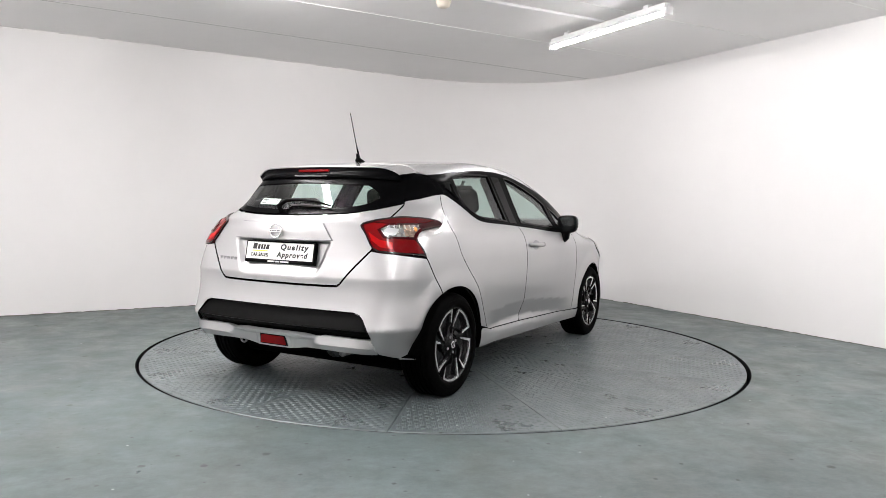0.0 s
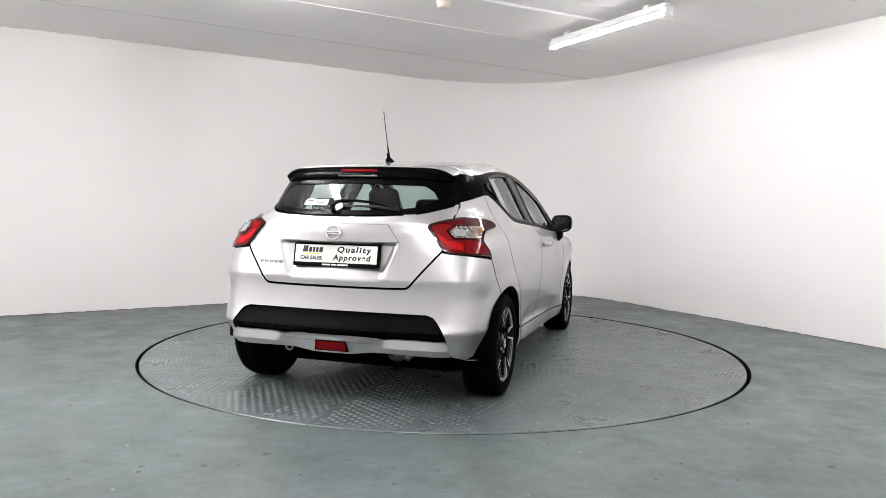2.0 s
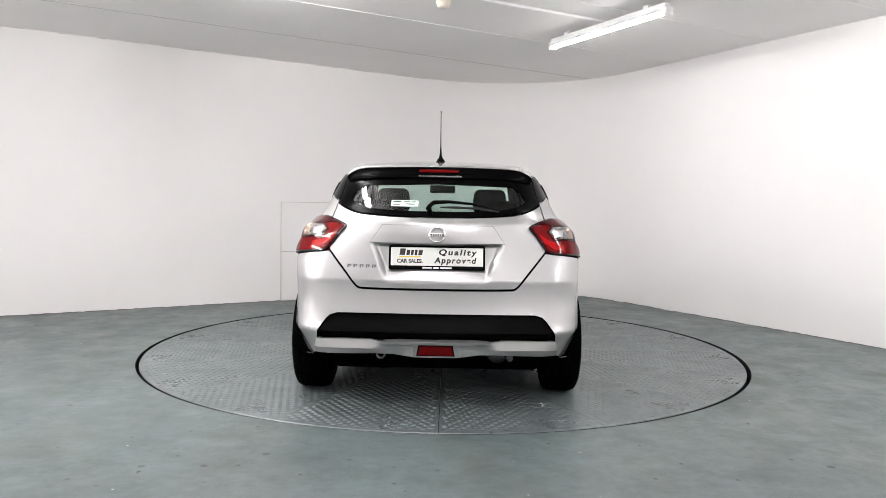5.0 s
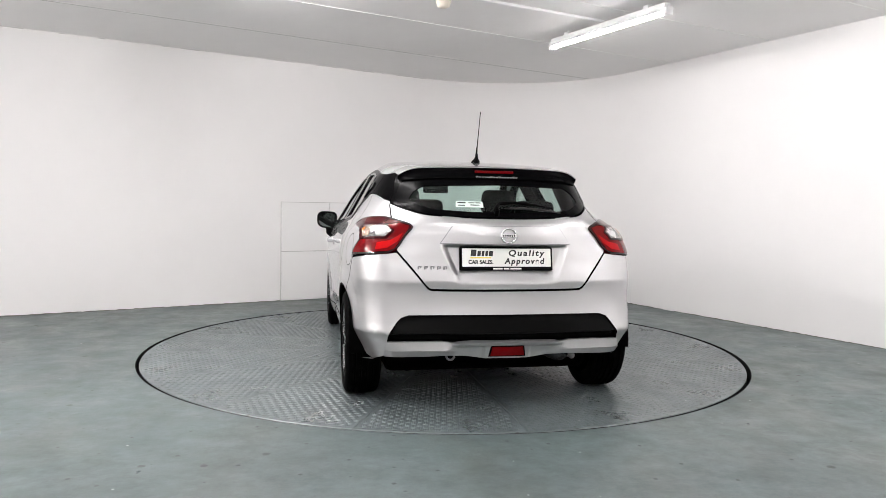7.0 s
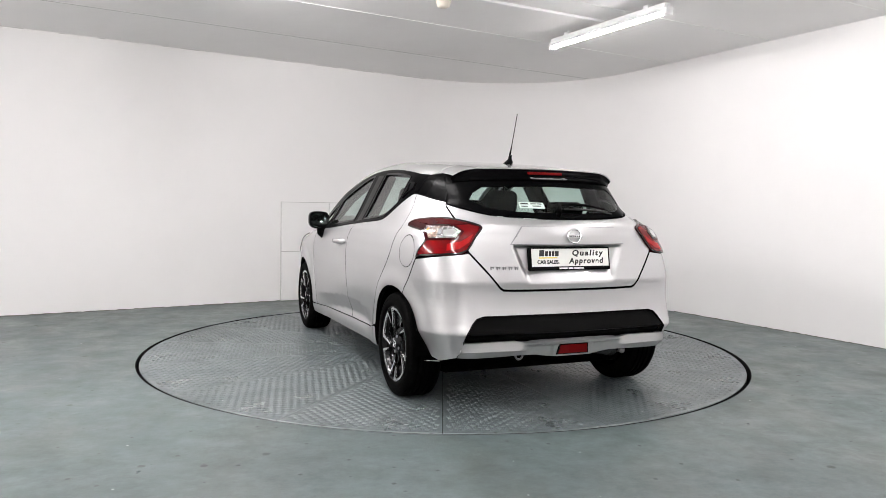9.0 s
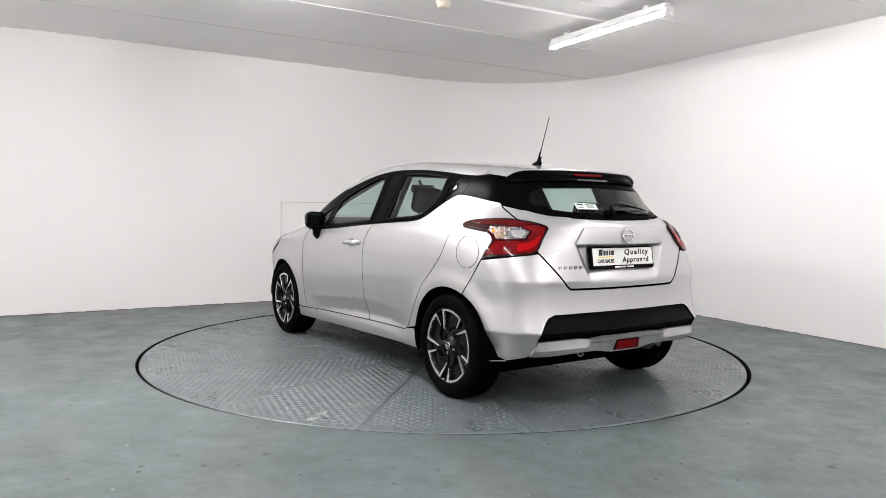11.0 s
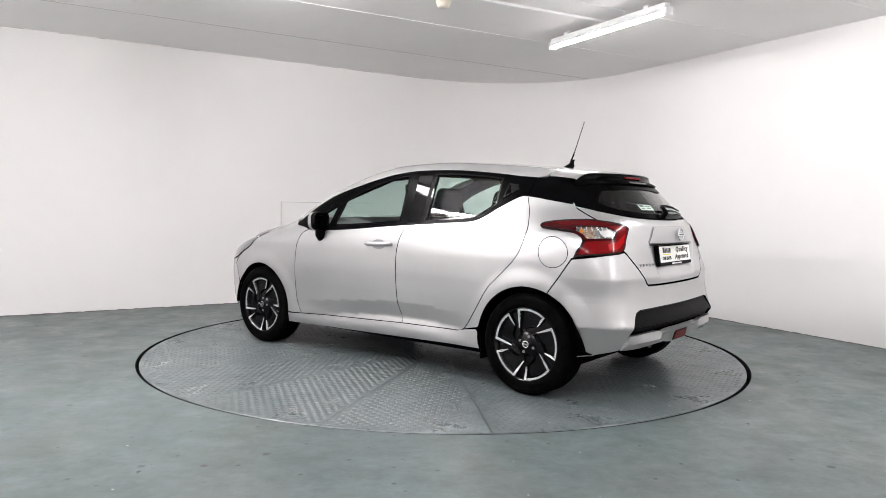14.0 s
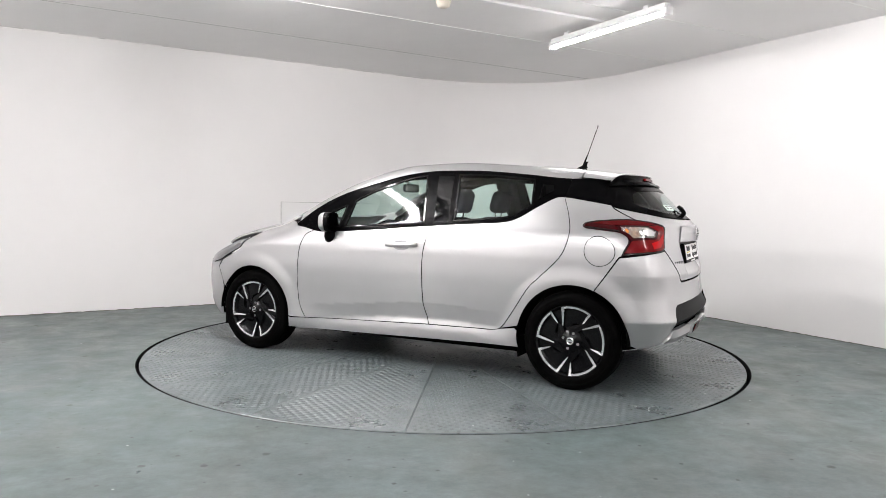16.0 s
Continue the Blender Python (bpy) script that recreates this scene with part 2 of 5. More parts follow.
def ragged(name, pts, out, z0, size, low, high, material, seed, label, cover=1.0):
    """A thin uneven bead along a wall, broken where the paint has come away."""
    rng = np.random.default_rng(seed)
    bm = bmesh.new()
    prev = None
    total = [0.0]
    for p, q in zip(pts, pts[1:]):
        total.append(total[-1] + (q - p).length)
    dist, gap = 0.0, 0
    while dist < total[-1]:
        i = max(k for k in range(len(pts) - 1) if total[k] <= dist)
        f = (dist - total[i]) / max(total[i + 1] - total[i], 1e-6)
        p = pts[i].lerp(pts[i + 1], f)
        n = out[i].lerp(out[i + 1], f)
        h = rng.uniform(low, high)
        if rng.random() > cover:
            gap = rng.integers(2, 9)
        if gap:
            gap, prev = gap - 1, None
        else:
            e = p - n * size
            s = 1 if z0 < 1 else -1
            ring = [bm.verts.new((*p, z0)), bm.verts.new((*p, z0 + s * h)), bm.verts.new((*e, z0 + s * h * 0.7)), bm.verts.new((*e, z0))]
            if prev:
                for k in range(4):
                    bm.faces.new((prev[k], prev[(k + 1) % 4], ring[(k + 1) % 4], ring[k]))
            prev = ring
        dist += rng.uniform(0.015, 0.05)
    tagged(part(name, bm, material), label, "trim", kind="structure")


BASE = [FAR_L, *ARC, FAR_R]
BASE_OUT = [-N1, *[(p - c0).normalized() for p in ARC], -N2]
M_GRIME = mat("dark_floor_grime", (0.10, 0.09, 0.08), 0.9)
ragged("baseboard", BASE, BASE_OUT, 0.0005, 0.003, 0.002, 0.008, M_GRIME, 3, "dark uneven grime line where the walls meet the floor", 0.97)
ragged("trim_5", [FAR_L, ARC[0]], [-N1, -N1], CEIL - 0.0005, 0.003, 0.001, 0.006, M_JOINT, 4, "cracked grey filler along the top of the wall", 0.90)
ragged("trim_6", [FAR_L + D1 * 2, ARC[0] - D1 * 0.8], [-N1, -N1], CEIL - 0.003, 0.005, 0.001, 0.004, M_LINE, 9, "flaking white filler along the top of the wall", 0.80)

# grey filler showing round and between the hatch boards
bm = bmesh.new()
box(bm, -0.004, -0.008, 0.001, 1.188, 0.01, 1.152, m=Matrix.Translation((-1.898, 2.608, 0)) @ Matrix.Rotation(A1, 4, "Z"))
tagged(part("trim_7", bm, M_JOINT), "grey filler in the joints round the hatch boards", "trim", kind="structure")
# flat boards closing a hatch at the foot of the left wall
for i in range(2):
    for j in range(2):
        s0 = Vector((-1.898, 2.608)) + D1 * (0.594 * i)
        bm = bmesh.new()
        m = Matrix.Translation((*s0, 0)) @ Matrix.Rotation(A1, 4, "Z")
        box(bm, 0.004, -0.018, 0.004 + 0.575 * j, 0.590, 0.01, 0.571 + 0.575 * j, 0.002, 1, m=m)
        ob = part("wall_board", bm, M_BOARD)
        tagged(ob, "white painted flat board fixed low on the wall", "board", "wall boards")


# ---------------------------------------------------------------- fluorescent battens
def build_batten(tube_material, lip=0.0, plate=0.028, wrap=1.0):
    """A surface batten 1.5 m long along x, its top at z = 0. wrap: how far the diffuser reaches round its sides, in radians."""
    top = new("batten_light")
    bm = bmesh.new()
    box(bm, -0.74, -0.03, -0.083, 0.74, 0.03, -0.04, 0.006, 2)
    box(bm, -0.76, -plate, -0.088, 0.76, plate, -0.080, 0.002, 1)
    # opaque lips added to keep the lamp's glow off the ceiling
    for y in (-0.0375, 0.0375):
        if lip:
            box(bm, -0.74, y - 0.0015, -0.085 - lip, 0.74, y + 0.0015, -0.080)
    part("housing", bm, M_BATTEN, top)
    for x in (-0.52, 0.52):
        bm = bmesh.new()
        box(bm, x - 0.03, -0.022, -0.042, x + 0.03, 0.022, 0.0, 0.004, 1)
        part("bracket", bm, M_BATTEN, top)
    for x in (-0.745, 0.745):
        bm = bmesh.new()
        box(bm, x - 0.022, -0.036, -0.14, x + 0.022, 0.036, -0.07, 0.01, 2)
        part("end_cap", bm, M_BATTEN, top)
    bm = bmesh.new()
    n = 14
    rows = []
    for x in (-0.722, 0.722):
        angles = [-wrap + (math.pi + 2 * wrap) * i / n for i in range(n + 1)]
        rows.append([bm.verts.new((x, 0.034 * math.cos(a), -0.088 - 0.030 * math.sin(wrap) - 0.042 * math.sin(a))) for a in angles])
    for i in range(n):
        bm.faces.new((rows[0][i], rows[0][i + 1], rows[1][i + 1], rows[1][i]))
    bm.faces.new((rows[0][0], rows[1][0], rows[1][n], rows[0][n]))
    part("diffuser", bm, tube_material, top, "glowing white diffuser", smooth=False)
    return tagged(top, "white fluorescent batten light glowing under the ceiling", "ceiling light", "ceiling lights")


batten = build_batten(M_TUBE_SEEN, 0.024, 0.046, 0.0)
batten.matrix_basis = pose(1.355, 0.60, CEIL + 0.015, 0, 0, -61.9)
batten = build_batten(M_TUBE)
batten.matrix_basis = pose(*line_point(*LAMPS[0]), CEIL, 0, 0, -61.9)
# added unseen lamp that brightens the left wall
copy_thing(batten, pose(*line_point(*LAMPS[1]), CEIL, 0, 0, -61.9))
batten = build_batten(M_TUBE_BACK)
batten.matrix_basis = pose(*line_point(*LAMPS[2]), CEIL, 0, 0, -61.9)
for d1, d2 in LAMPS[3:5]:
    copy_thing(batten, pose(*line_point(d1, d2), CEIL, 0, 0, -61.9))
batten = build_batten(M_TUBE_EAST)
batten.matrix_basis = pose(*line_point(*LAMPS[5]), CEIL, 0, 0, -61.9)

bm = bmesh.new()
box(bm, -1.45, -0.014, -0.022, 0, 0.014, 0, 0.003, 1)
ob = part("cable_trunking", bm, M_BATTEN)
ob.matrix_basis = pose(1.38, 0.63, CEIL, 0, 0, 29)
tagged(ob, "white plastic cable trunking running to the lamp", "trunking")
bm = bmesh.new()
lathe(bm, [(0.0, -0.055), (0.03, -0.055), (0.05, -0.045), (0.056, -0.02), (0.062, -0.008), (0.062, 0)], 32, "z")
ob = part("smoke_detector", bm, mat("cream_plastic", (0.62, 0.56, 0.48), 0.5), smooth=True)
ob.matrix_basis = pose(-0.04, 0.09, CEIL)
tagged(ob, "cream round smoke detector under the ceiling", "detector")


# ---------------------------------------------------------------- the turntable
def build_turntable():
    top = tagged(new("turntable"), "round steel turntable of wedge plates, worn grey paint", "turntable")
    n, seg = 16, 14
    bm = bmesh.new()
    a0, a1 = 0.0, 2 * math.pi / n
    def corner(r, a, z):
        g = 0.0022 / max(r, 0.05)
        return bm.verts.new((r * math.cos(min(max(a, a0 + g), a1 - g)), r * math.sin(min(max(a, a0 + g), a1 - g)), z))
    rad = [0.30, 0.8, 1.4, 2.0, DISC_R - 0.004, DISC_R, DISC_R]
    hgt = [0, 0, 0, 0, 0, -0.004, -0.05]
    rings = [[corner(r, a0 + (a1 - a0) * i / seg, z) for i in range(seg + 1)] for r, z in zip(rad, hgt)]
    for p, q in zip(rings, rings[1:]):
        for i in range(seg):
            bm.faces.new((p[i], q[i], q[i + 1], p[i + 1]))
    for side in (0, seg):
        down = [bm.verts.new((v[side].co.x, v[side].co.y, -0.02)) for v in rings[:5]]
        for k in range(4):
            bm.faces.new((rings[k][side], rings[k + 1][side], down[k + 1], down[k]))
    plate = part("plate", bm, M_PLATE, top)
    # raised tread bars: small squares of parallel bars, turned by a right angle from square to square
    verts, faces = [], []
    mid = a1 / 2
    cell, bars = 0.031, 3
    for i in range(int(DISC_R / cell) + 1):
        for j in range(-16, 17):
            cx, cy = (i + 0.5) * cell, (j + 0.5) * cell
            r, a = math.hypot(cx, cy), math.atan2(cy, cx)
            if not 0.33 < r < DISC_R - 0.03 or abs(a) > mid - 0.026 / r:
                continue
            t = mid + (radians(90) if (i + j) % 2 else 0.0)
            for k in range(bars):
                side = (k - (bars - 1) / 2) * 0.0088
                long = 0.0136 - 0.10 * abs(side)
                base = len(verts)
                for px, py, pz in ((-1, 0, 0), (0, -1, 0), (1, 0, 0), (0, 1, 0), (-0.7, 0, 1), (0, -0.35, 1), (0.7, 0, 1), (0, 0.35, 1)):
                    u, v = px * long, py * 0.0034 + side
                    wx, wy = cx * math.cos(mid) - cy * math.sin(mid), cx * math.sin(mid) + cy * math.cos(mid)
                    verts.append((wx + u * math.cos(t) - v * math.sin(t), wy + u * math.sin(t) + v * math.cos(t), 0.0009 * pz - 0.0002 * (1 - pz)))
                for q in range(4):
                    faces.append((base + q, base + (q + 1) % 4, base + 4 + (q + 1) % 4, base + 4 + q))
                faces.append((base + 4, base + 5, base + 6, base + 7))
    me = bpy.data.meshes.new("tread")
    me.from_pydata(verts, [], faces)
    me.materials.append(M_PLATE)
    tread = tagged(new("tread", me), kind="stuff")
    tread.parent = plate
    for k in range(1, n):
        copy_thing(plate, pose(0, 0, 0, 0, 0, 360 * k / n))
    bm = bmesh.new()
    bmesh.ops.create_cone(bm, cap_ends=True, segments=64, radius1=0.296, radius2=0.296, depth=0.03, matrix=Matrix.Translation((0, 0, -0.0155)))
    part("hub_plate", bm, M_PLATE, top)
    bm = bmesh.new()
    bmesh.ops.create_cone(bm, cap_ends=True, segments=96, radius1=DISC_R - 0.02, radius2=DISC_R - 0.02, depth=0.02, matrix=Matrix.Translation((0, 0, -0.034)))
    part("deck", bm, M_PIT, top)
    # black band added over the plate edges so the gap stays dark
    bm = bmesh.new()
    lathe(bm, [(DISC_R + 0.001, -0.0045), (DISC_R + 0.002, -0.006), (DISC_R + 0.002, -0.05)], 240, "z")
    part("rim", bm, M_GAP_SHADE, top, "black rim band standing for the shade in the gap")
    return top


turntable = build_turntable()



# ---------------------------------------------------------------- car materials
def car_paint():
    m = mat("silver_metallic_paint", (0.60, 0.595, 0.60), 0.40, 0.82)
    nt, b = nodes_of(m)
    b.inputs["Coat Weight"].default_value = 1.0
    b.inputs["Coat Roughness"].default_value = 0.02
    col = ramp(nt, noise_tex(nt, 2.0, 2).outputs[0], [(0.3, (0.445, 0.443, 0.448)), (0.7, (0.480, 0.477, 0.479))])
    nt.links.new(col.outputs[0], b.inputs["Base Color"])
    flake = ramp(nt, noise_tex(nt, 900, 2).outputs[0], [(0.3, (0.34,) * 3), (0.7, (0.46,) * 3)])
    nt.links.new(flake.outputs[0], b.inputs["Roughness"])
    return m


def rubber():
    m = mat("tyre_rubber", (0.006, 0.006, 0.006), 0.6, 0.0, Specular_IOR_Level=0.012)
    nt, b = nodes_of(m)
    col = ramp(nt, noise_tex(nt, 9, 6, 0.65).outputs[0], [(0.35, (0.001, 0.001, 0.001)), (0.75, (0.0035, 0.0035, 0.0034))])
    nt.links.new(col.outputs[0], b.inputs["Base Color"])
    bump(nt, b, noise_tex(nt, 220, 3).outputs[0], 0.25, 0.002)
    return m


def tinted_glass(name, tint, rough=0.02):
    m = bpy.data.materials.new(name)
    m.use_nodes = True
    nt = m.node_tree
    nt.nodes.clear()
    out = nt.nodes.new("ShaderNodeOutputMaterial")
    mixer = nt.nodes.new("ShaderNodeMixShader")
    clear = nt.nodes.new("ShaderNodeBsdfTransparent")
    clear.inputs[0].default_value = (*tint, 1)
    gloss = nt.nodes.new("ShaderNodeBsdfGlossy")
    gloss.inputs["Roughness"].default_value = rough
    lw = nt.nodes.new("ShaderNodeLayerWeight")
    lw.inputs[0].default_value = 0.5
    power = nt.nodes.new("ShaderNodeMath")
    power.operation = "POWER"
    power.inputs[1].default_value = 4.0
    scale = nt.nodes.new("ShaderNodeMath")
    scale.operation = "MULTIPLY_ADD"
    scale.inputs[1].default_value, scale.inputs[2].default_value = 0.9, 0.035
    nt.links.new(lw.outputs["Facing"], power.inputs[0])
    nt.links.new(power.outputs[0], scale.inputs[0])
    nt.links.new(scale.outputs[0], mixer.inputs[0])
    nt.links.new(clear.outputs[0], mixer.inputs[1])
    nt.links.new(gloss.outputs[0], mixer.inputs[2])
    nt.links.new(mixer.outputs[0], out.inputs[0])
    return m


def fabric(name, rgb):
    m = mat(name, rgb, 0.9, 0.0, Specular_IOR_Level=0.1)
    nt, b = nodes_of(m)
    w = noise_tex(nt, 260, 3)
    col = ramp(nt, w.outputs[0], [(0.3, tuple(c * 0.6 for c in rgb)), (0.7, tuple(c * 1.5 for c in rgb))])
    nt.links.new(col.outputs[0], b.inputs["Base Color"])
    bump(nt, b, w.outputs[0], 0.3, 0.002)
    return m


M_PAINT = car_paint()
M_BLACK = mat("gloss_black_trim", (0.0012, 0.0012, 0.0014), 0.04, 0.0, Specular_IOR_Level=0.10)
M_COVER = mat("black_pillar_film", (0.0012, 0.0012, 0.0014), 0.03, 0.0, Specular_IOR_Level=0.06)
M_SATIN = mat("satin_black_film", (0.0018, 0.0018, 0.002), 0.20, 0.0, Specular_IOR_Level=0.012)
M_PLASTIC = mat("black_plastic", (0.002, 0.002, 0.002), 0.42, 0.0, Specular_IOR_Level=0.03)
M_DARK = mat("black_liner", (0.0012, 0.0012, 0.0012), 0.95, 0.0, Specular_IOR_Level=0.02)
M_SEAL = mat("rubber_seal", (0.008, 0.008, 0.008), 0.5)
M_GLASS = tinted_glass("green_tinted_glass", (0.76, 0.88, 0.84))
M_REARGLASS = tinted_glass("dark_tinted_glass", (0.70, 0.82, 0.78))
M_ASH = mat("grey_alloy", (0.25, 0.25, 0.26), 0.35, 0.9)
M_CHROME = mat("chrome", (0.82, 0.82, 0.83), 0.10, 1.0)
M_DARKCHROME = mat("dark_chrome", (0.12, 0.12, 0.125), 0.2, 1.0)
M_ALLOY = mat("machined_alloy", (0.80, 0.80, 0.81), 0.22, 0.9)
M_RIM = mat("gloss_black_alloy", (0.003, 0.003, 0.0035), 0.18, 0.0, Specular_IOR_Level=0.16)
M_RUBBER = rubber()
M_RED = mat("red_lens", (0.125, 0.002, 0.003), 0.05, 0.0, Specular_IOR_Level=0.16)
M_REDDARK = mat("dark_red_lens", (0.028, 0.001, 0.002), 0.05, 0.0, Specular_IOR_Level=0.16)
M_REDMID = mat("mid_red_lens", (0.060, 0.002, 0.003), 0.05, 0.0, Specular_IOR_Level=0.16)
M_REDHI = mat("bright_red_lens", (0.33, 0.003, 0.004), 0.08, 0.0, Specular_IOR_Level=0.16)
def faceted(name, rgb, rough, scale, strength):
    """A pressed lamp reflector: bright metal in small flat facets under a clear cover."""
    m = mat(name, rgb, rough, 0.95, Coat_Weight=1.0, Coat_Roughness=0.02)
    nt, b = nodes_of(m)
    tc = nt.nodes.new("ShaderNodeTexCoord")
    cells = nt.nodes.new("ShaderNodeTexVoronoi")
    cells.inputs["Scale"].default_value = scale
    nt.links.new(tc.outputs["Object"], cells.inputs["Vector"])
    bump(nt, b, cells.outputs["Distance"], strength, 0.02)
    tint = ramp(nt, cells.outputs["Color"], [(0.25, tuple(c * 0.35 for c in rgb)), (0.6, rgb)])
    nt.links.new(tint.outputs[0], b.inputs["Base Color"])
    return m


M_CLEAR = faceted("clear_lamp_reflector", (0.34, 0.33, 0.325), 0.16, 70, 0.5)
M_PEACH = faceted("pale_amber_reflector", (0.36, 0.25, 0.19), 0.2, 90, 0.5)
M_AMBER = mat("amber_bulb", (0.50, 0.17, 0.03), 0.15, 0.0, Coat_Weight=1.0)
M_REDEDGE = mat("black_red_lens_edge", (0.006, 0.0006, 0.0008), 0.05, 0.0, Specular_IOR_Level=0.4)
M_WHITE = mat("white_plate_film", (0.80, 0.80, 0.76), 0.35)
M_INK = mat("black_print", (0.012, 0.012, 0.012), 0.5)
M_YELLOW = mat("yellow_print", (0.78, 0.62, 0.06), 0.5)
M_PRINT = mat("pale_print", (0.22, 0.225, 0.225), 0.5)
M_STICKER = mat("pale_green_sticker", (0.62, 0.74, 0.68), 0.5)
M_SEAT = fabric("dark_seat_cloth", (0.009, 0.009, 0.010))
M_TUB = fabric("dark_cabin_trim", (0.006, 0.006, 0.0065))
M_LINING = fabric("grey_roof_lining", (0.05, 0.05, 0.05))
M_HEADLAMP = mat("headlamp_glass", (0.20, 0.20, 0.21), 0.10, 0.7, Coat_Weight=1.0)

# ---------------------------------------------------------------- the car's skin, as one smooth solid (x forward, y left, z up)
SLOPES = {}


def curve(x, xs, ys):
    """Smooth interpolation through a few stations (monotone cubic)."""
    if (xs, ys) not in SLOPES:
        xa, ya = np.array(xs, float), np.array(ys, float)
        h = np.diff(xa)
        d = np.diff(ya) / h
        m = np.zeros_like(ya)
        m[0], m[-1] = d[0], d[-1]
        for i in range(1, len(xa) - 1):
            if d[i - 1] * d[i] > 0:
                w1, w2 = 2 * h[i] + h[i - 1], h[i] + 2 * h[i - 1]
                m[i] = (w1 + w2) / (w1 / d[i - 1] + w2 / d[i])
        SLOPES[(xs, ys)] = (xa, ya, h, m)
    xs, ys, h, m = SLOPES[(xs, ys)]
    x = np.clip(np.asarray(x, float), xs[0], xs[-1])
    i = np.clip(np.searchsorted(xs, x) - 1, 0, len(xs) - 2)
    t = (x - xs[i]) / h[i]
    return ((1 + 2 * t) * (1 - t) ** 2 * ys[i] + t * (1 - t) ** 2 * h[i] * m[i]
            + t * t * (3 - 2 * t) * ys[i + 1] + t * t * (t - 1) * h[i] * m[i + 1])


def step(x, a, b):
    t = np.clip((x - a) / (b - a), 0, 1)
    return t * t * (3 - 2 * t)


def soft_min(a, b, k):
    h = np.maximum(k - np.abs(a - b), 0) / k
    return np.minimum(a, b) - h * h * k / 4


WHEEL_X, WHEEL_R, WHEEL_Z = 1.2625, 0.307, 0.307
SIDE = ((0.12, 0.22, 0.27, 0.31, 0.36, 0.45, 0.58, 0.70, 0.80, 0.88, 0.95, 1.0, 1.1, 1.2, 1.3, 1.4, 1.55),
        (0.78, 0.826, 0.838, 0.840, 0.838, 0.842, 0.854, 0.861, 0.862, 0.855, 0.835, 0.798, 0.738, 0.683, 0.628, 0.570, 0.47))
ROOF = ((-2.3, -1.62, -1.45, -1.25, -1.05, -0.7, -0.35, 0.0, 0.2, 0.48, 0.74, 1.05, 1.2, 1.3, 1.45, 1.65, 1.85, 1.97, 2.06, 2.2),
        (1.25, 1.342, 1.366, 1.390, 1.409, 1.435, 1.452, 1.441, 1.414, 1.334, 1.232, 1.083, 1.02, 0.998, 0.972, 0.918, 0.838, 0.765, 0.67, 0.45))
REAR = ((0.10, 0.20, 0.29, 0.36, 0.42, 0.436, 0.448, 0.46, 0.50, 0.54, 0.60, 0.66, 0.69, 0.708, 0.717, 0.728, 0.75, 0.85, 0.97, 1.02, 1.05, 1.075, 1.2, 1.36, 1.55),
        (-1.72, -1.80, -1.862, -1.880, -1.900, -1.909, -1.911, -1.906, -1.888, -1.878, -1.870, -1.867, -1.868, -1.870, -1.871, -1.8690, -1.8655, -1.853, -1.850, -1.838, -1.812, -1.780, -1.655, -1.495, -1.30))
SCALLOP = ((-0.9, -0.77, -0.63, -0.44, -0.15, 0.28, 0.62, 0.9), (0.372, 0.380, 0.388, 0.404, 0.397, 0.363, 0.332, 0.31))
REAR_BOW = ((0.1, 0.5, 0.62, 0.72, 0.85, 0.95, 1.05, 1.4), (0.11, 0.11, 0.13, 0.15, 0.22, 0.34, 0.44, 0.44))
NOSE = ((0.1, 0.22, 0.35, 0.5, 0.62, 0.72, 0.80, 0.95), (1.86, 1.98, 2.06, 2.075, 2.06, 2.02, 1.95, 1.80))


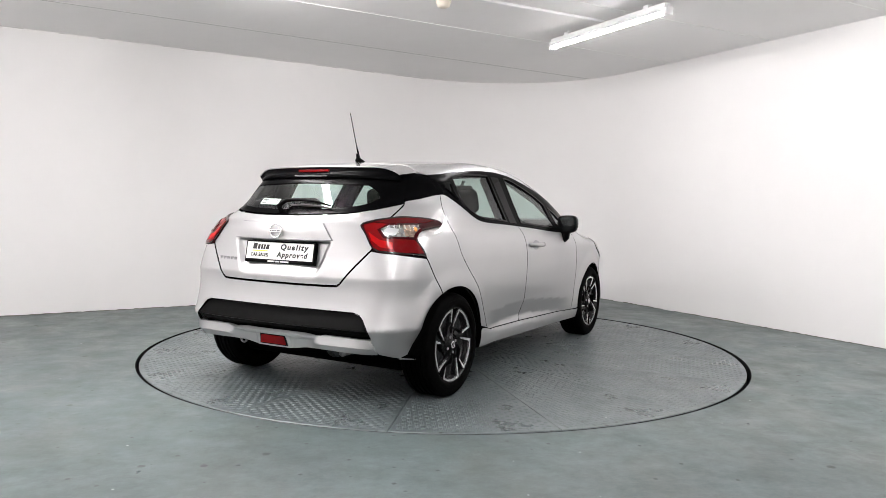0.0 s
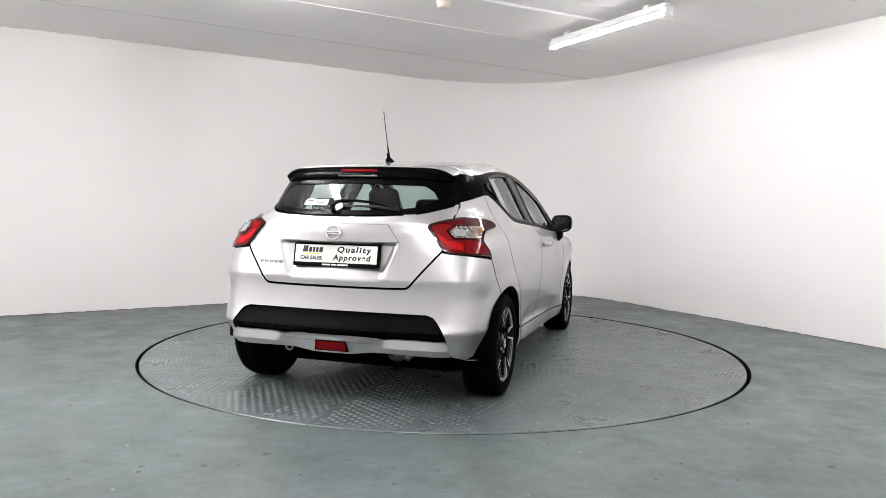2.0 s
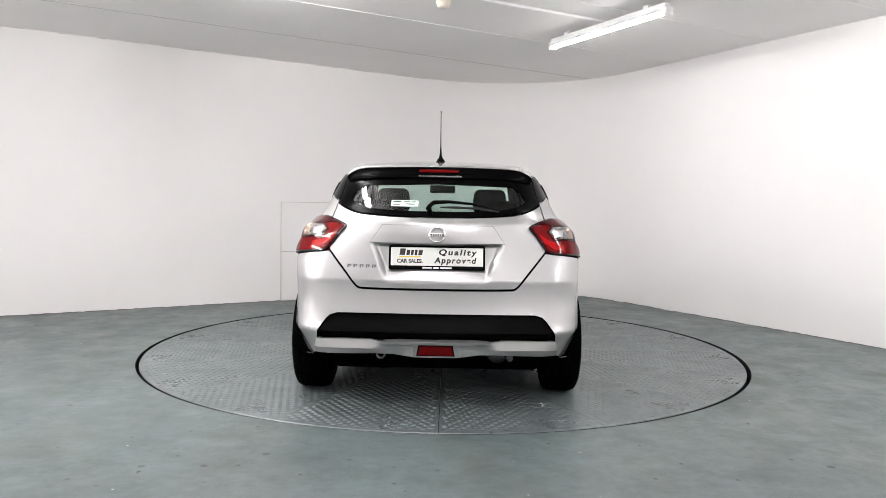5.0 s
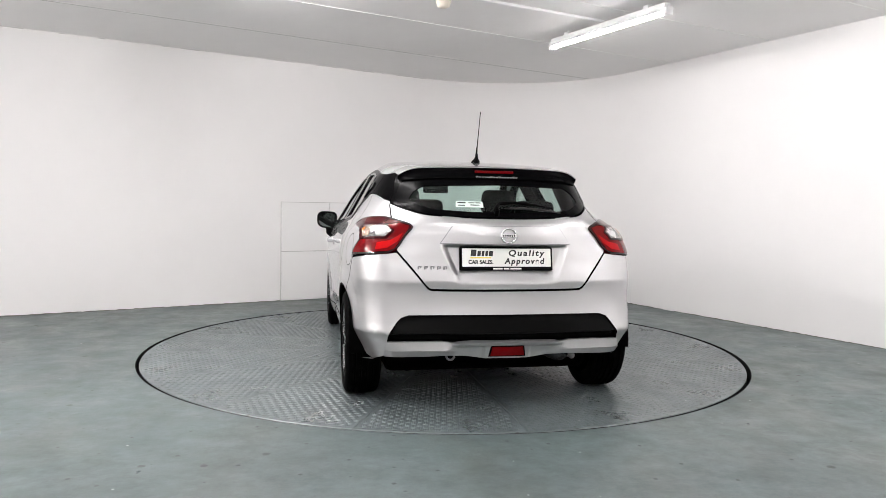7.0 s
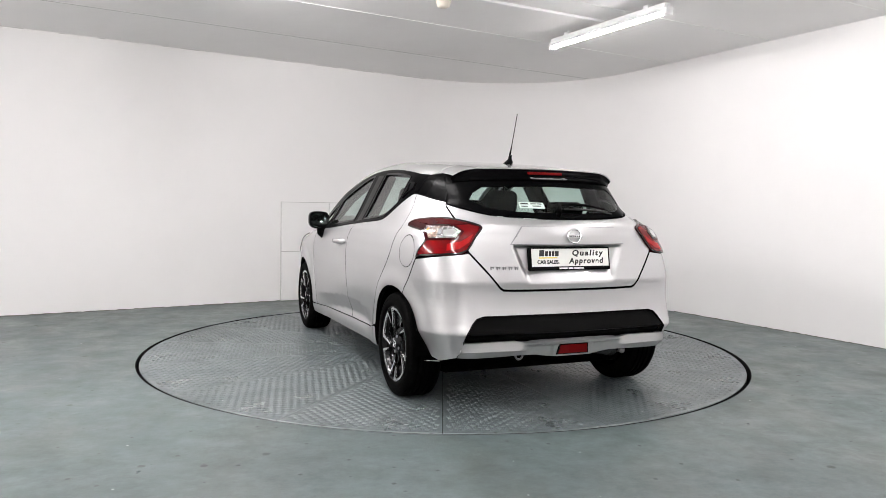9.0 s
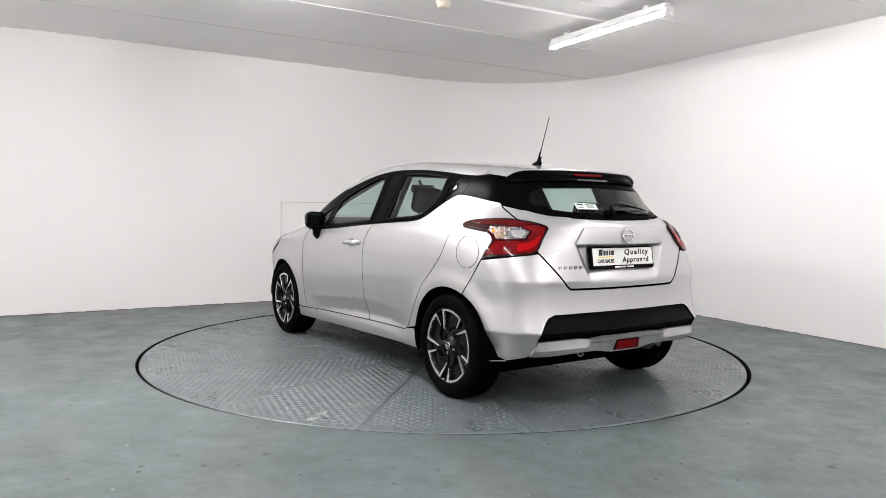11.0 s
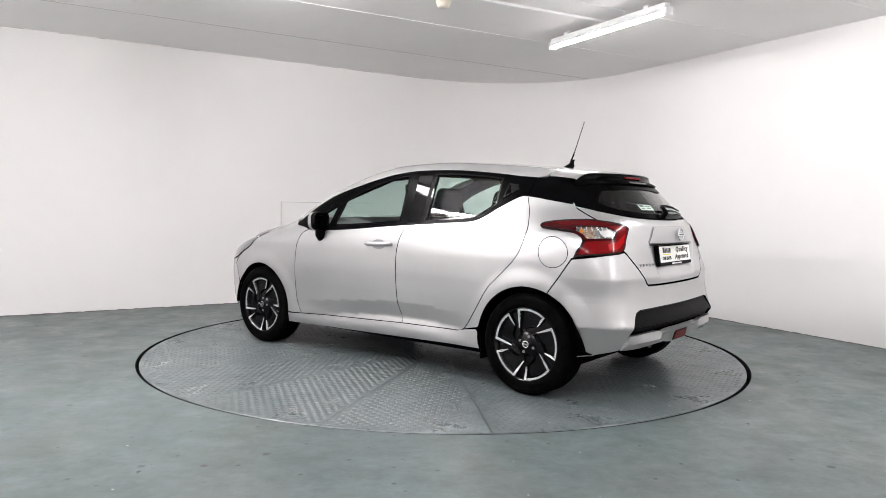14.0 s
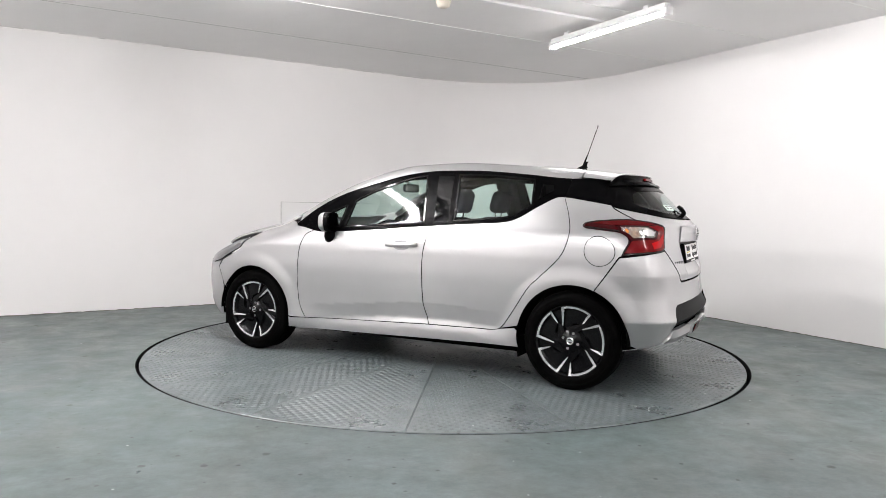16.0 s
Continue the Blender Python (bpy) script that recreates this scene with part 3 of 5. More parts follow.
def inside(x, y, z):
    """Positive inside the car's skin, in metres."""
    x, y, z = (np.asarray(v, float) for v in (x, y, z))
    y = np.abs(y)
    back, fore = np.maximum(0, -x - 0.95), np.maximum(0, x - 0.95)
    w = curve(z, *SIDE)
    w = w - (0.13 + 0.36 * step(z, 0.98, 1.15)) * back ** 2 - 0.10 * fore ** 2
    w = w - 0.26 * np.maximum(0, x - 0.42) ** 2 * step(z, 0.82, 1.0)
    zc = curve(x, *SCALLOP)
    fold = np.where(z > zc - 0.045, np.clip((zc + 0.066 - z) / 0.094, 0, 1), np.clip(0.6 + 0.4 * (z - zc + 0.115) / 0.07, 0.6, 1))
    w = w - 0.027 * fold * step(x, -0.90, -0.62) * (1 - step(x, 0.45, 0.85))
    tuck = np.clip(np.minimum((0.718 - z) / 0.09, (z - 0.452) / 0.13), 0, 1)
    w = w + 0.013 * np.exp(-((z - 0.44) / 0.14) ** 2) * step(-x, 1.35, 1.65)
    w = w - 0.006 * tuck * step(-x, 1.38, 1.55) - 0.50 * np.clip(0.444 - z, 0, 0.3) * step(-x, 1.47, 1.68)
    for cx in (-WHEEL_X, WHEEL_X):
        r = np.hypot(x - cx, z - WHEEL_Z)
        w = w + 0.010 * (1 - step(r, 0.370, 0.470)) * step(z, 0.2, 0.4)
    side = w - y
    bow = curve(z, *REAR_BOW)
    flat = step(z, 0.98, 1.07)
    xr = curve(z, *REAR) + (bow - 0.25 * flat) * y ** 2 + 0.86 * flat * y ** 4
    # the number plate sits in a shallow tapered recess under the handle bar
    half = 0.375 - 0.35 * (0.945 - z)
    dent = (1 - step(y, half - 0.045, half)) * step(z, 0.70, 0.80) * (1 - step(z, 0.909, 0.921))
    xr = xr + 0.032 * dent
    rear = (x - xr) * np.where(z > 1.06, 0.8, 1)
    nose = curve(z, *NOSE) - 0.31 * y ** 2 - x
    xx = x + 0.16 * y ** 2 * step(x, 0.1, 0.7)
    top = (curve(xx, *ROOF) - (0.085 + 0.05 * step(x, 0.9, 1.3)) * y ** 2 - z) * 0.95
    f = soft_min(side, rear, 0.155 - 0.035 * step(z, 0.9, 1.1))
    f = soft_min(f, nose, 0.30)
    f = soft_min(f, top, 0.10)
    return f


def normal_of(p):
    e = 1.5e-3
    x, y, z = p[:, 0], p[:, 1], p[:, 2]
    g = np.stack([inside(x + e, y, z) - inside(x - e, y, z), inside(x, y + e, z) - inside(x, y - e, z),
                  inside(x, y, z + e) - inside(x, y, z - e)], 1)
    return -g / np.maximum(np.linalg.norm(g, axis=1, keepdims=True), 1e-9)


def cast(o, d, far=2.6):
    """From points inside the skin, along d, to the skin."""
    lo, hi = np.zeros(len(o)), np.full(len(o), far)
    for _ in range(25):
        m = (lo + hi) / 2
        p = o + d * m[:, None]
        ins = inside(p[:, 0], p[:, 1], p[:, 2]) > 0
        lo, hi = np.where(ins, m, lo), np.where(ins, hi, m)
    return o + d * lo[:, None]


SPINE0, SPINE1 = -0.95, 1.0


def on_skin(u, z):
    """The skin round the car at height z: u is x along the left side, and beyond the spine's ends an angle round its ends."""
    u, z = np.asarray(u, float), np.asarray(z, float)
    a = np.where(u < SPINE0, u - SPINE0, np.where(u > SPINE1, u - SPINE1, 0))
    o = np.stack([np.clip(u, SPINE0, SPINE1), np.zeros_like(u), z], 1)
    d = np.stack([np.sin(a), np.cos(a), np.zeros_like(u)], 1)
    return cast(o, d)


def u_of(p):
    x, y = p[0], p[1]
    if x < SPINE0:
        return SPINE0 - math.atan2(SPINE0 - x, y)
    if x > SPINE1:
        return SPINE1 + math.atan2(x - SPINE1, y)
    return x


def side_u(x, z):
    """u of the point of the left side at x, z."""
    p = cast(np.array([[x, 0, z]]), np.array([[0, 1.0, 0]]))[0]
    return u_of(p)


def rear_u(y, z):
    """u of the point of the tail at y, z."""
    p = cast(np.array([[-1.0, y, z]]), np.array([[-1.0, 0, 0]]))[0]
    return u_of(p)



# ---------------------------------------------------------------- panels cut from the skin
def smooth_line(pts, n=5):
    """A smooth run through the points (Catmull-Rom)."""
    pts = [np.array(p, float) for p in pts]
    out = []
    for i in range(len(pts) - 1):
        p0, p1, p2, p3 = pts[max(i - 1, 0)], pts[i], pts[i + 1], pts[min(i + 2, len(pts) - 1)]
        for k in range(n):
            t = k / n
            out.append(tuple(0.5 * (2 * p1 + (p2 - p0) * t + (2 * p0 - 5 * p1 + 4 * p2 - p3) * t ** 2 + (3 * p1 - p0 - 3 * p2 + p3) * t ** 3)))
    out.append(tuple(pts[-1]))
    return out


def within(loops, pts):
    """Even-odd test of many points."""
    x, y = pts[:, 0], pts[:, 1]
    ins = np.zeros(len(pts), bool)
    for loop in loops:
        q = np.array(loop)
        for (x0, y0), (x1, y1) in zip(q, np.roll(q, -1, 0)):
            hit = (y0 > y) != (y1 > y)
            with np.errstate(divide="ignore", invalid="ignore"):
                ins ^= hit & (x < (x1 - x0) * (y - y0) / (y1 - y0) + x0)
    return ins


def shrink(loop, g):
    q = np.array(loop)
    a, b = np.roll(q, 1, 0), np.roll(q, -1, 0)
    area = np.sum(q[:, 0] * b[:, 1] - b[:, 0] * q[:, 1])
    d0, d1 = q - a, b - q
    d0 = d0 / np.maximum(np.linalg.norm(d0, axis=1, keepdims=True), 1e-9)
    d1 = d1 / np.maximum(np.linalg.norm(d1, axis=1, keepdims=True), 1e-9)
    n = np.stack([-(d0 + d1)[:, 1], (d0 + d1)[:, 0]], 1)
    n = n / np.maximum(np.linalg.norm(n, axis=1, keepdims=True), 0.4)
    return q + n * g * (1 if area > 0 else -1)


def resample(loop, h):
    out = []
    for p, q in zip(loop, loop[1:] + loop[:1]):
        p, q = np.array(p, float), np.array(q, float)
        d = np.linalg.norm(q - p)
        if d < 1e-6:
            continue
        n = max(1, int(math.ceil(d / h)))
        out += [tuple(p + (q - p) * k / n) for k in range(n)]
    return out


def on_top(x, y):
    x, y = np.asarray(x, float), np.asarray(y, float)
    o = np.stack([x, y, np.where(x > 1.15, 0.45, 0.8)], 1)
    return cast(o, np.tile([[0, 0, 1.0]], (len(x), 1)))


def panel(name, loops, material, parent, off=0.0, depth=0.016, gap=0.0030, grid=0.02, place=None, mirror=False, label="", rim_mat=None, creases=(), calm=False):
    """A sheet of the skin inside the outline, with a turned-in rim. off lifts it off the skin: metres, or a function of the points."""
    place = place or on_skin
    loops = [resample([tuple(p) for p in loop], grid) for loop in loops]
    loops = [shrink(l, gap if i == 0 else -gap) for i, l in enumerate(loops)]
    lo, hi = loops[0].min(0), loops[0].max(0)
    gx, gy = np.meshgrid(np.arange(lo[0] + grid / 2, hi[0], grid), np.arange(lo[1] + grid / 2, hi[1], grid))
    gx = gx + np.where(np.arange(gx.shape[0]) % 2, 0.27, -0.23)[:, None] * grid
    inner = np.stack([gx.ravel(), gy.ravel()], 1) + np.random.default_rng(5).uniform(-0.06, 0.06, (gx.size, 2)) * grid
    inner = inner[within(loops, inner)]
    folds = [np.array(resample([tuple(p) for p in line] + [tuple(p) for p in line[::-1][1:-1]], grid)) for line in creases]
    folds = [f[:len(f) // 2 + 1] for f in folds]
    edge = np.concatenate(loops + folds)
    if len(inner):
        far = np.min(np.linalg.norm(inner[:, None, :] - edge[None, :, :], axis=2), axis=1)
        inner = inner[far > grid * 0.45]
    pts = np.concatenate([edge, inner]) if len(inner) else edge
    cons, k = [], 0
    for l in loops:
        cons += [(k + i, k + (i + 1) % len(l)) for i in range(len(l))]
        k += len(l)
    for f in folds:
        cons += [(k + i, k + i + 1) for i in range(len(f) - 1)]
        k += len(f)
    v2, _, tris, *_ = geometry.delaunay_2d_cdt([Vector(p) for p in pts], cons, [], 0, 1e-7)
    v2 = np.array([tuple(p) for p in v2])
    tris = np.array([t for t in tris if len(t) == 3])
    tris = tris[within(loops, v2[tris].mean(1))]
    p3 = place(v2[:, 0], v2[:, 1])
    nr = normal_of(p3)
    lift = off(p3) if callable(off) else np.full(len(p3), off)
    out = p3 + nr * lift[:, None]
    if callable(off):
        nr = bent_normals(out, tris, nr)
    if calm:
        basis = np.concatenate([np.ones((len(out), 1)), out], 1)
        nr = basis @ np.linalg.lstsq(basis, nr, rcond=None)[0]
        nr = nr / np.linalg.norm(nr, axis=1, keepdims=True)
    faces = []
    for a, b, c in tris:
        n = np.cross(out[b] - out[a], out[c] - out[a])
        faces.append((a, b, c) if n @ nr[a] > 0 else (a, c, b))
    count = {}
    for f in faces:
        for i in range(3):
            e = (f[i], f[(i + 1) % 3])
            count[tuple(sorted(e))] = None if tuple(sorted(e)) in count else e
    verts, norms = [tuple(p) for p in out], [tuple(n) for n in nr]
    rim = {}
    for e in count.values():
        if e is None:
            continue
        d = out[e[1]] - out[e[0]]
        side = np.cross(d, nr[e[0]])
        side = side / max(np.linalg.norm(side), 1e-9)
        ids = []
        for i in (e[0], e[1]):
            if i not in rim:
                m = nr[i] * 0.6 + side * 0.8
                rim[i] = (len(verts), len(verts) + 1)
                verts.append(tuple(out[i]))
                norms.append(tuple(m / np.linalg.norm(m)))
                verts.append(tuple(out[i] + side * 0.0008 - nr[i] * depth))
                norms.append(tuple(side))
            ids.append(rim[i])
        faces.append((ids[0][0], ids[0][1], ids[1][1], ids[1][0]))
    if mirror:
        verts = [(x, -y, z) for x, y, z in verts]
        norms = [(x, -y, z) for x, y, z in norms]
        faces = [tuple(reversed(f)) for f in faces]
    me = bpy.data.meshes.new(name)
    me.from_pydata(verts, [], [tuple(int(i) for i in f) for f in faces])
    me.materials.append(material)
    if rim_mat is None and material is M_PAINT:
        rim_mat = M_DARK
    me.materials.append(rim_mat or material)
    for i, p in enumerate(me.polygons):
        p.use_smooth = True
        p.material_index = int(i >= len(tris))
    if callable(off):
        me.set_sharp_from_angle(angle=radians(11))
    else:
        me.normals_split_custom_set_from_vertices(norms)
    ob = new(name, me)
    ob.parent = parent
    if label:
        ob["label"] = label
    return ob


def bent_normals(p, tris, like):
    n = np.zeros_like(p)
    fn = np.cross(p[tris[:, 1]] - p[tris[:, 0]], p[tris[:, 2]] - p[tris[:, 0]])
    fn *= np.sign(np.sum(fn * like[tris[:, 0]], 1))[:, None]
    for k in range(3):
        np.add.at(n, tris[:, k], fn)
    return n / np.maximum(np.linalg.norm(n, axis=1, keepdims=True), 1e-12)


def S(x, z):
    return (side_u(x, z), z)


def R(y, z):
    return (rear_u(y, z), z)


def sides(pts):
    q = np.array(pts, float)
    o = np.stack([q[:, 0], 0 * q[:, 0], q[:, 1]], 1)
    return [(u_of(p), float(z)) for p, z in zip(cast(o, np.tile([[0, 1.0, 0]], (len(q), 1))), q[:, 1])]


def rears(pts):
    q = np.array(pts, float)
    o = np.stack([0 * q[:, 0] - 1.0, q[:, 0], q[:, 1]], 1)
    return [(u_of(p), float(z)) for p, z in zip(cast(o, np.tile([[-1.0, 0, 0]], (len(q), 1))), q[:, 1])]


def arch(cx, r, a0, a1, n=22):
    return [(cx + r * math.cos(radians(a0 + (a1 - a0) * i / n)), WHEEL_Z + r * math.sin(radians(a0 + (a1 - a0) * i / n))) for i in range(n + 1)]


def both(line):
    """A line on the tail from the left end to the middle, carried on to the right end."""
    return line + [(-y, z) for y, z in reversed(line) if y > 1e-4]


CAR_X, CAR_Y = -0.056, 0.0257
car = tagged(new("hatchback_car"), "silver five-door hatchback with black pillars parked on the turntable", "car")

# lines of the body, as x and z seen from the side
BELT = smooth_line([(0.90, 0.970), (0.80, 0.957), (0.69, 0.936), (0.62, 0.930), (0.40, 0.940), (0.17, 0.957), (-0.06, 0.978), (-0.299, 0.997), (-0.586, 1.016), (-0.74, 1.026), (-0.83, 1.040), (-0.90, 1.072), (-0.975, 1.122), (-1.074, 1.180), (-1.112, 1.196), (-1.150, 1.197)])
RAIL = smooth_line([(0.90, 0.985), (0.77, 1.088), (0.574, 1.190), (0.295, 1.280), (0.057, 1.342), (-0.134, 1.368), (-0.281, 1.374), (-0.568, 1.369), (-0.892, 1.342), (-1.063, 1.323), (-1.172, 1.315)])
CFOOT = smooth_line([(-1.150, 1.197), (-1.215, 1.188), (-1.321, 1.169), (-1.430, 1.150)])
DOOR_F = smooth_line([(0.700, 0.936), (0.765, 0.905), (0.795, 0.840), (0.817, 0.743), (0.832, 0.568), (0.822, 0.393), (0.770, 0.286)])
DOOR_B = smooth_line([(-0.285, 0.995), (-0.250, 0.900), (-0.232, 0.800), (-0.226, 0.681), (-0.232, 0.460), (-0.262, 0.322)])
DOOR_R = smooth_line([(-0.735, 0.329), (-0.772, 0.335), (-0.800, 0.352), (-0.836, 0.392), (-0.905, 0.493), (-0.990, 0.622), (-1.050, 0.682), (-1.178, 0.810), (-1.222, 0.895), (-1.232, 0.982), (-1.200, 1.083), (-1.150, 1.197)])


def cut(line, x0, x1):
    """The stretch of a side line between two x, ends included."""
    q = sorted(line)
    xs, zs = [p[0] for p in q], [p[1] for p in q]
    lo, hi = min(x0, x1), max(x0, x1)
    mid = [p for p in q if lo + 1e-3 < p[0] < hi - 1e-3]
    run = [(lo, float(np.interp(lo, xs, zs))), *mid, (hi, float(np.interp(hi, xs, zs)))]
    return run if x0 < x1 else run[::-1]


SILL_TOP = [(0.90, 0.279), (0.770, 0.286), (-0.262, 0.322), (-0.735, 0.329)]


def build_body(mirror):
    k = dict(mirror=mirror)
    # doors
    fd = DOOR_F + [(-0.262, 0.322)][::1] + DOOR_B[::-1][1:] + cut(BELT, -0.285, 0.700)[1:-1]
    front = panel("front_door", [sides(fd)], M_PAINT, car, grid=0.016, **k)
    rd = [(-0.262, 0.322)] + DOOR_R + cut(BELT, -1.148, -0.285)[1:-1] + DOOR_B
    rear = panel("rear_door", [sides(rd[:-1])], M_PAINT, car, grid=0.016, **k)
    # sill below the doors, from arch to arch
    fa, ra = arch(WHEEL_X, 0.340, 184, 198, 3), arch(-WHEEL_X, 0.347, -12, 6, 3)
    sill = SILL_TOP + [(-0.80, 0.345), (-0.90, 0.36)] + [p for p in ra[::-1]] + [(-0.72, 0.232), (-0.15, 0.220), (0.40, 0.208)] + fa[::-1]
    panel("sill", [sides(sill)], M_PAINT, car, off=0.002, **k)
    # rear quarter
    ar = arch(-WHEEL_X, 0.347, 114, 8, 20)
    qp = DOOR_R[::-1][:-8] + [(-0.915, 0.372)]
    quarter = sides(CFOOT[::-1] + qp[1:] + ar[::-1][1:] + smooth_line([(-1.405, 0.628), (-1.467, 0.719), (-1.546, 0.838)])) + [R(0.72, 0.868), R(0.63, 0.875), R(0.600, 0.90), R(0.606, 1.04), R(0.600, 1.125)]
    flap = [(S(-1.425, 0.868)[0] + 0.088 * math.cos(a), 0.868 + 0.090 * math.sin(a)) for a in np.linspace(0, 2 * math.pi, 41)[:-1]]
    q = panel("rear_quarter", [quarter] + ([] if mirror else [flap]), M_PAINT, car, gap=0.0026, grid=0.016, **k)
    if not mirror:
        panel("fuel_flap", [flap], M_PAINT, q, gap=0.0014, grid=0.02)
    # black window surround with its three panes
    outer = cut(BELT, -1.150, 0.90) + RAIL
    fg = smooth_line([(-0.205, 1.010), (0.10, 0.985), (0.30, 0.972), (0.435, 0.965)], 3) + smooth_line([(0.415, 1.155), (0.275, 1.228), (0.042, 1.308), (-0.070, 1.334), (-0.135, 1.337)], 3)
    rg = smooth_line([(-0.420, 1.022), (-0.586, 1.034), (-0.740, 1.046), (-0.835, 1.064), (-0.905, 1.106), (-0.955, 1.140)], 3) + smooth_line([(-0.940, 1.309), (-0.80, 1.327), (-0.60, 1.343), (-0.375, 1.346)], 3)
    qg = [(0.475, 0.968), (0.60, 0.966), (0.665, 0.975), (0.655, 1.022), (0.580, 1.078), (0.465, 1.130)]
    panes = [sides(fg), sides(rg), sides(qg)]
    surround = panel("window_surround", [sides(outer)] + panes, M_SATIN, car, off=0.003, gap=0.0012, grid=0.035, label="satin black window surround and pillars", **k)
    for loop, nm in zip(panes, ("front_side_glass", "rear_side_glass", "corner_glass")):
        panel(nm, [loop], M_GLASS, car, off=-0.004, depth=0.003, gap=-0.006, grid=0.05, label="green-tinted side glass", calm=True, **k)
    # gloss strips round the panes
    for loop in panes:
        q = shrink(resample(loop, 0.03), 0.011)
        panel("pane_seal", [loop, [tuple(p) for p in q]], M_BLACK, surround, off=0.0055, depth=0.01, gap=0.0, grid=0.04, **k)
    # centre pillar line and the pull handle set in the black corner of the rear door
    panel("pillar_cover", [sides([(-0.275, 1.005), (-0.385, 1.014), (-0.345, 1.338), (-0.215, 1.338)])], M_COVER, surround, off=0.0045, depth=0.008, **k)
    hd = panel("pull_handle", [sides([(-0.985, 1.168), (-1.040, 1.205), (-1.085, 1.232), (-1.072, 1.268), (-1.000, 1.274)])], M_BLACK, surround, off=0.011, depth=0.012, label="hidden door pull in gloss black", **k)
    panel("handle_slot", [sides([(-0.998, 1.182), (-1.036, 1.210), (-1.018, 1.262), (-1.003, 1.262)])], M_DARK, hd, off=0.0125, depth=0.004, **k)
    # black rear pillar
    cp = CFOOT[1:] + smooth_line([(-1.42, 1.19), (-1.348, 1.27), (-1.305, 1.322)]) + [(-1.25, 1.319), (-1.172, 1.315)]
    panel("rear_pillar", [sides([(-1.150, 1.197)] + cp)], M_SATIN, car, off=0.002, label="satin black rear pillar", **k)
    # front wing and A-pillar
    fw_arch = arch(WHEEL_X, 0.340, 183, 22, 20)
    def hood_edge(x, y):
        p = on_top(np.array([x]), np.array([y]))[0]
        return (u_of(p), p[2])
    wing = sides(DOOR_F) + sides([(0.90, 0.282)]) + sides(fw_arch) + sides([(1.60, 0.50), (1.66, 0.62), (1.60, 0.68)]) + sides([(1.40, 0.775), (1.315, 0.866)]) + [hood_edge(1.25, 0.665), hood_edge(1.12, 0.685)] + sides([(1.0, 1.0), (0.93, 0.992), (0.89, 0.966), (0.80, 0.955)])
    panel("front_wing", [wing], M_PAINT, car, gap=0.0024, **k)
    pil = [(p[0], on_skin(np.array([side_u(*p)]), np.array([p[1]]))[0][1]) for p in cut(RAIL, 0.10, 0.895)]
    inner = [(x + 0.015, y - 0.075) for x, y in pil]
    panel("windscreen_pillar", [pil + inner[::-1]], M_PAINT, car, place=on_top, grid=0.03, gap=0.0002, rim_mat=M_PAINT, **k)
    # headlamp and nose corner
    lamp = sides([(1.325, 0.866), (1.40, 0.782), (1.52, 0.728), (1.64, 0.672)]) + [S(1.74, 0.650), S(1.80, 0.655), S(1.76, 0.706), S(1.66, 0.748), S(1.55, 0.790), S(1.42, 0.836)]
    panel("headlight", [lamp], M_HEADLAMP, car, off=0.004, label="swept-back headlight", **k)
    # inner liner behind the joints
    lin = [(1.60, 0.66), (1.40, 0.74), (1.0, 0.90), (0.80, 0.94)] + cut(BELT, 0.69, -1.15) + CFOOT + [(-1.47, 1.08), (-1.50, 0.85), (-1.40, 0.67)] + arch(-WHEEL_X, 0.36, 112, 4) + [(-0.80, 0.27), (0.85, 0.25)] + arch(WHEEL_X, 0.36, 178, 25)
    panel("inner_liner", [sides(lin)], M_DARK, car, off=-0.016, depth=0.004, gap=0.006, grid=0.06, **k)
    return front, rear


DOORS = [build_body(False), build_body(True)]


# ---------------------------------------------------------------- roof, bonnet, screen
def rail_xy(x0, x1):
    return [(p[0], float(on_skin(np.array([side_u(*p)]), np.array([p[1]]))[0][1]) + 0.001) for p in cut(RAIL, x0, x1)]


ROOF_END = [(-1.255 + 0.10 * y * y, y) for y in (0.56, 0.46, 0.36, 0.24, 0.12, 0)]
edge_l = rail_xy(0.10, -1.172) + [(-1.205, 0.572)]
screen_top = [(0.19 - 0.30 * y * y, y) for y in np.linspace(-0.50, 0.50, 9)]
roof_loop = edge_l + ROOF_END + [(x, -y) for x, y in ROOF_END[::-1][1:]] + [(x, -y) for x, y in edge_l[::-1]] + screen_top
panel("roof", [roof_loop], M_PAINT, car, place=on_top, grid=0.04, depth=0.02, gap=0.0002, rim_mat=M_PAINT)
scr = screen_top + [(x - 0.03, y - 0.075) for x, y in rail_xy(0.14, 0.895)] + [(1.18 - 0.45 * y * y, y) for y in np.linspace(0.58, -0.58, 9)] + [(x - 0.03, -(y - 0.075)) for x, y in rail_xy(0.895, 0.14)]
panel("windscreen", [scr], M_GLASS, car, place=on_top, grid=0.06, off=-0.003, depth=0.004, label="green-tinted laminated windscreen")
hood = [(1.17 - 0.45 * y * y, y) for y in np.linspace(-0.64, 0.64, 13)] + [(1.30, 0.665), (1.40, 0.66), (1.62, 0.61), (1.80, 0.52), (1.92, 0.30), (1.96, 0.0), (1.92, -0.30), (1.80, -0.52), (1.62, -0.61), (1.40, -0.66), (1.30, -0.665)]
panel("bonnet", [hood], M_PAINT, car, place=on_top, grid=0.05, gap=0.0002, off=0.001, rim_mat=M_PAINT)
nose = [S(1.60, 0.50), S(1.66, 0.62), S(1.62, 0.67), S(1.74, 0.652), S(1.80, 0.662)]
mid_u = SPINE1 + math.pi / 2
top_line = [(mid_u - (mid_u - nose[-1][0]) * f, 0.66 + 0.05 * (1 - f)) for f in (0.66, 0.33)]
low = [(mid_u - (mid_u - S(1.72, 0.24)[0]) * f, 0.19) for f in (0.33, 0.66)]
half = nose + top_line
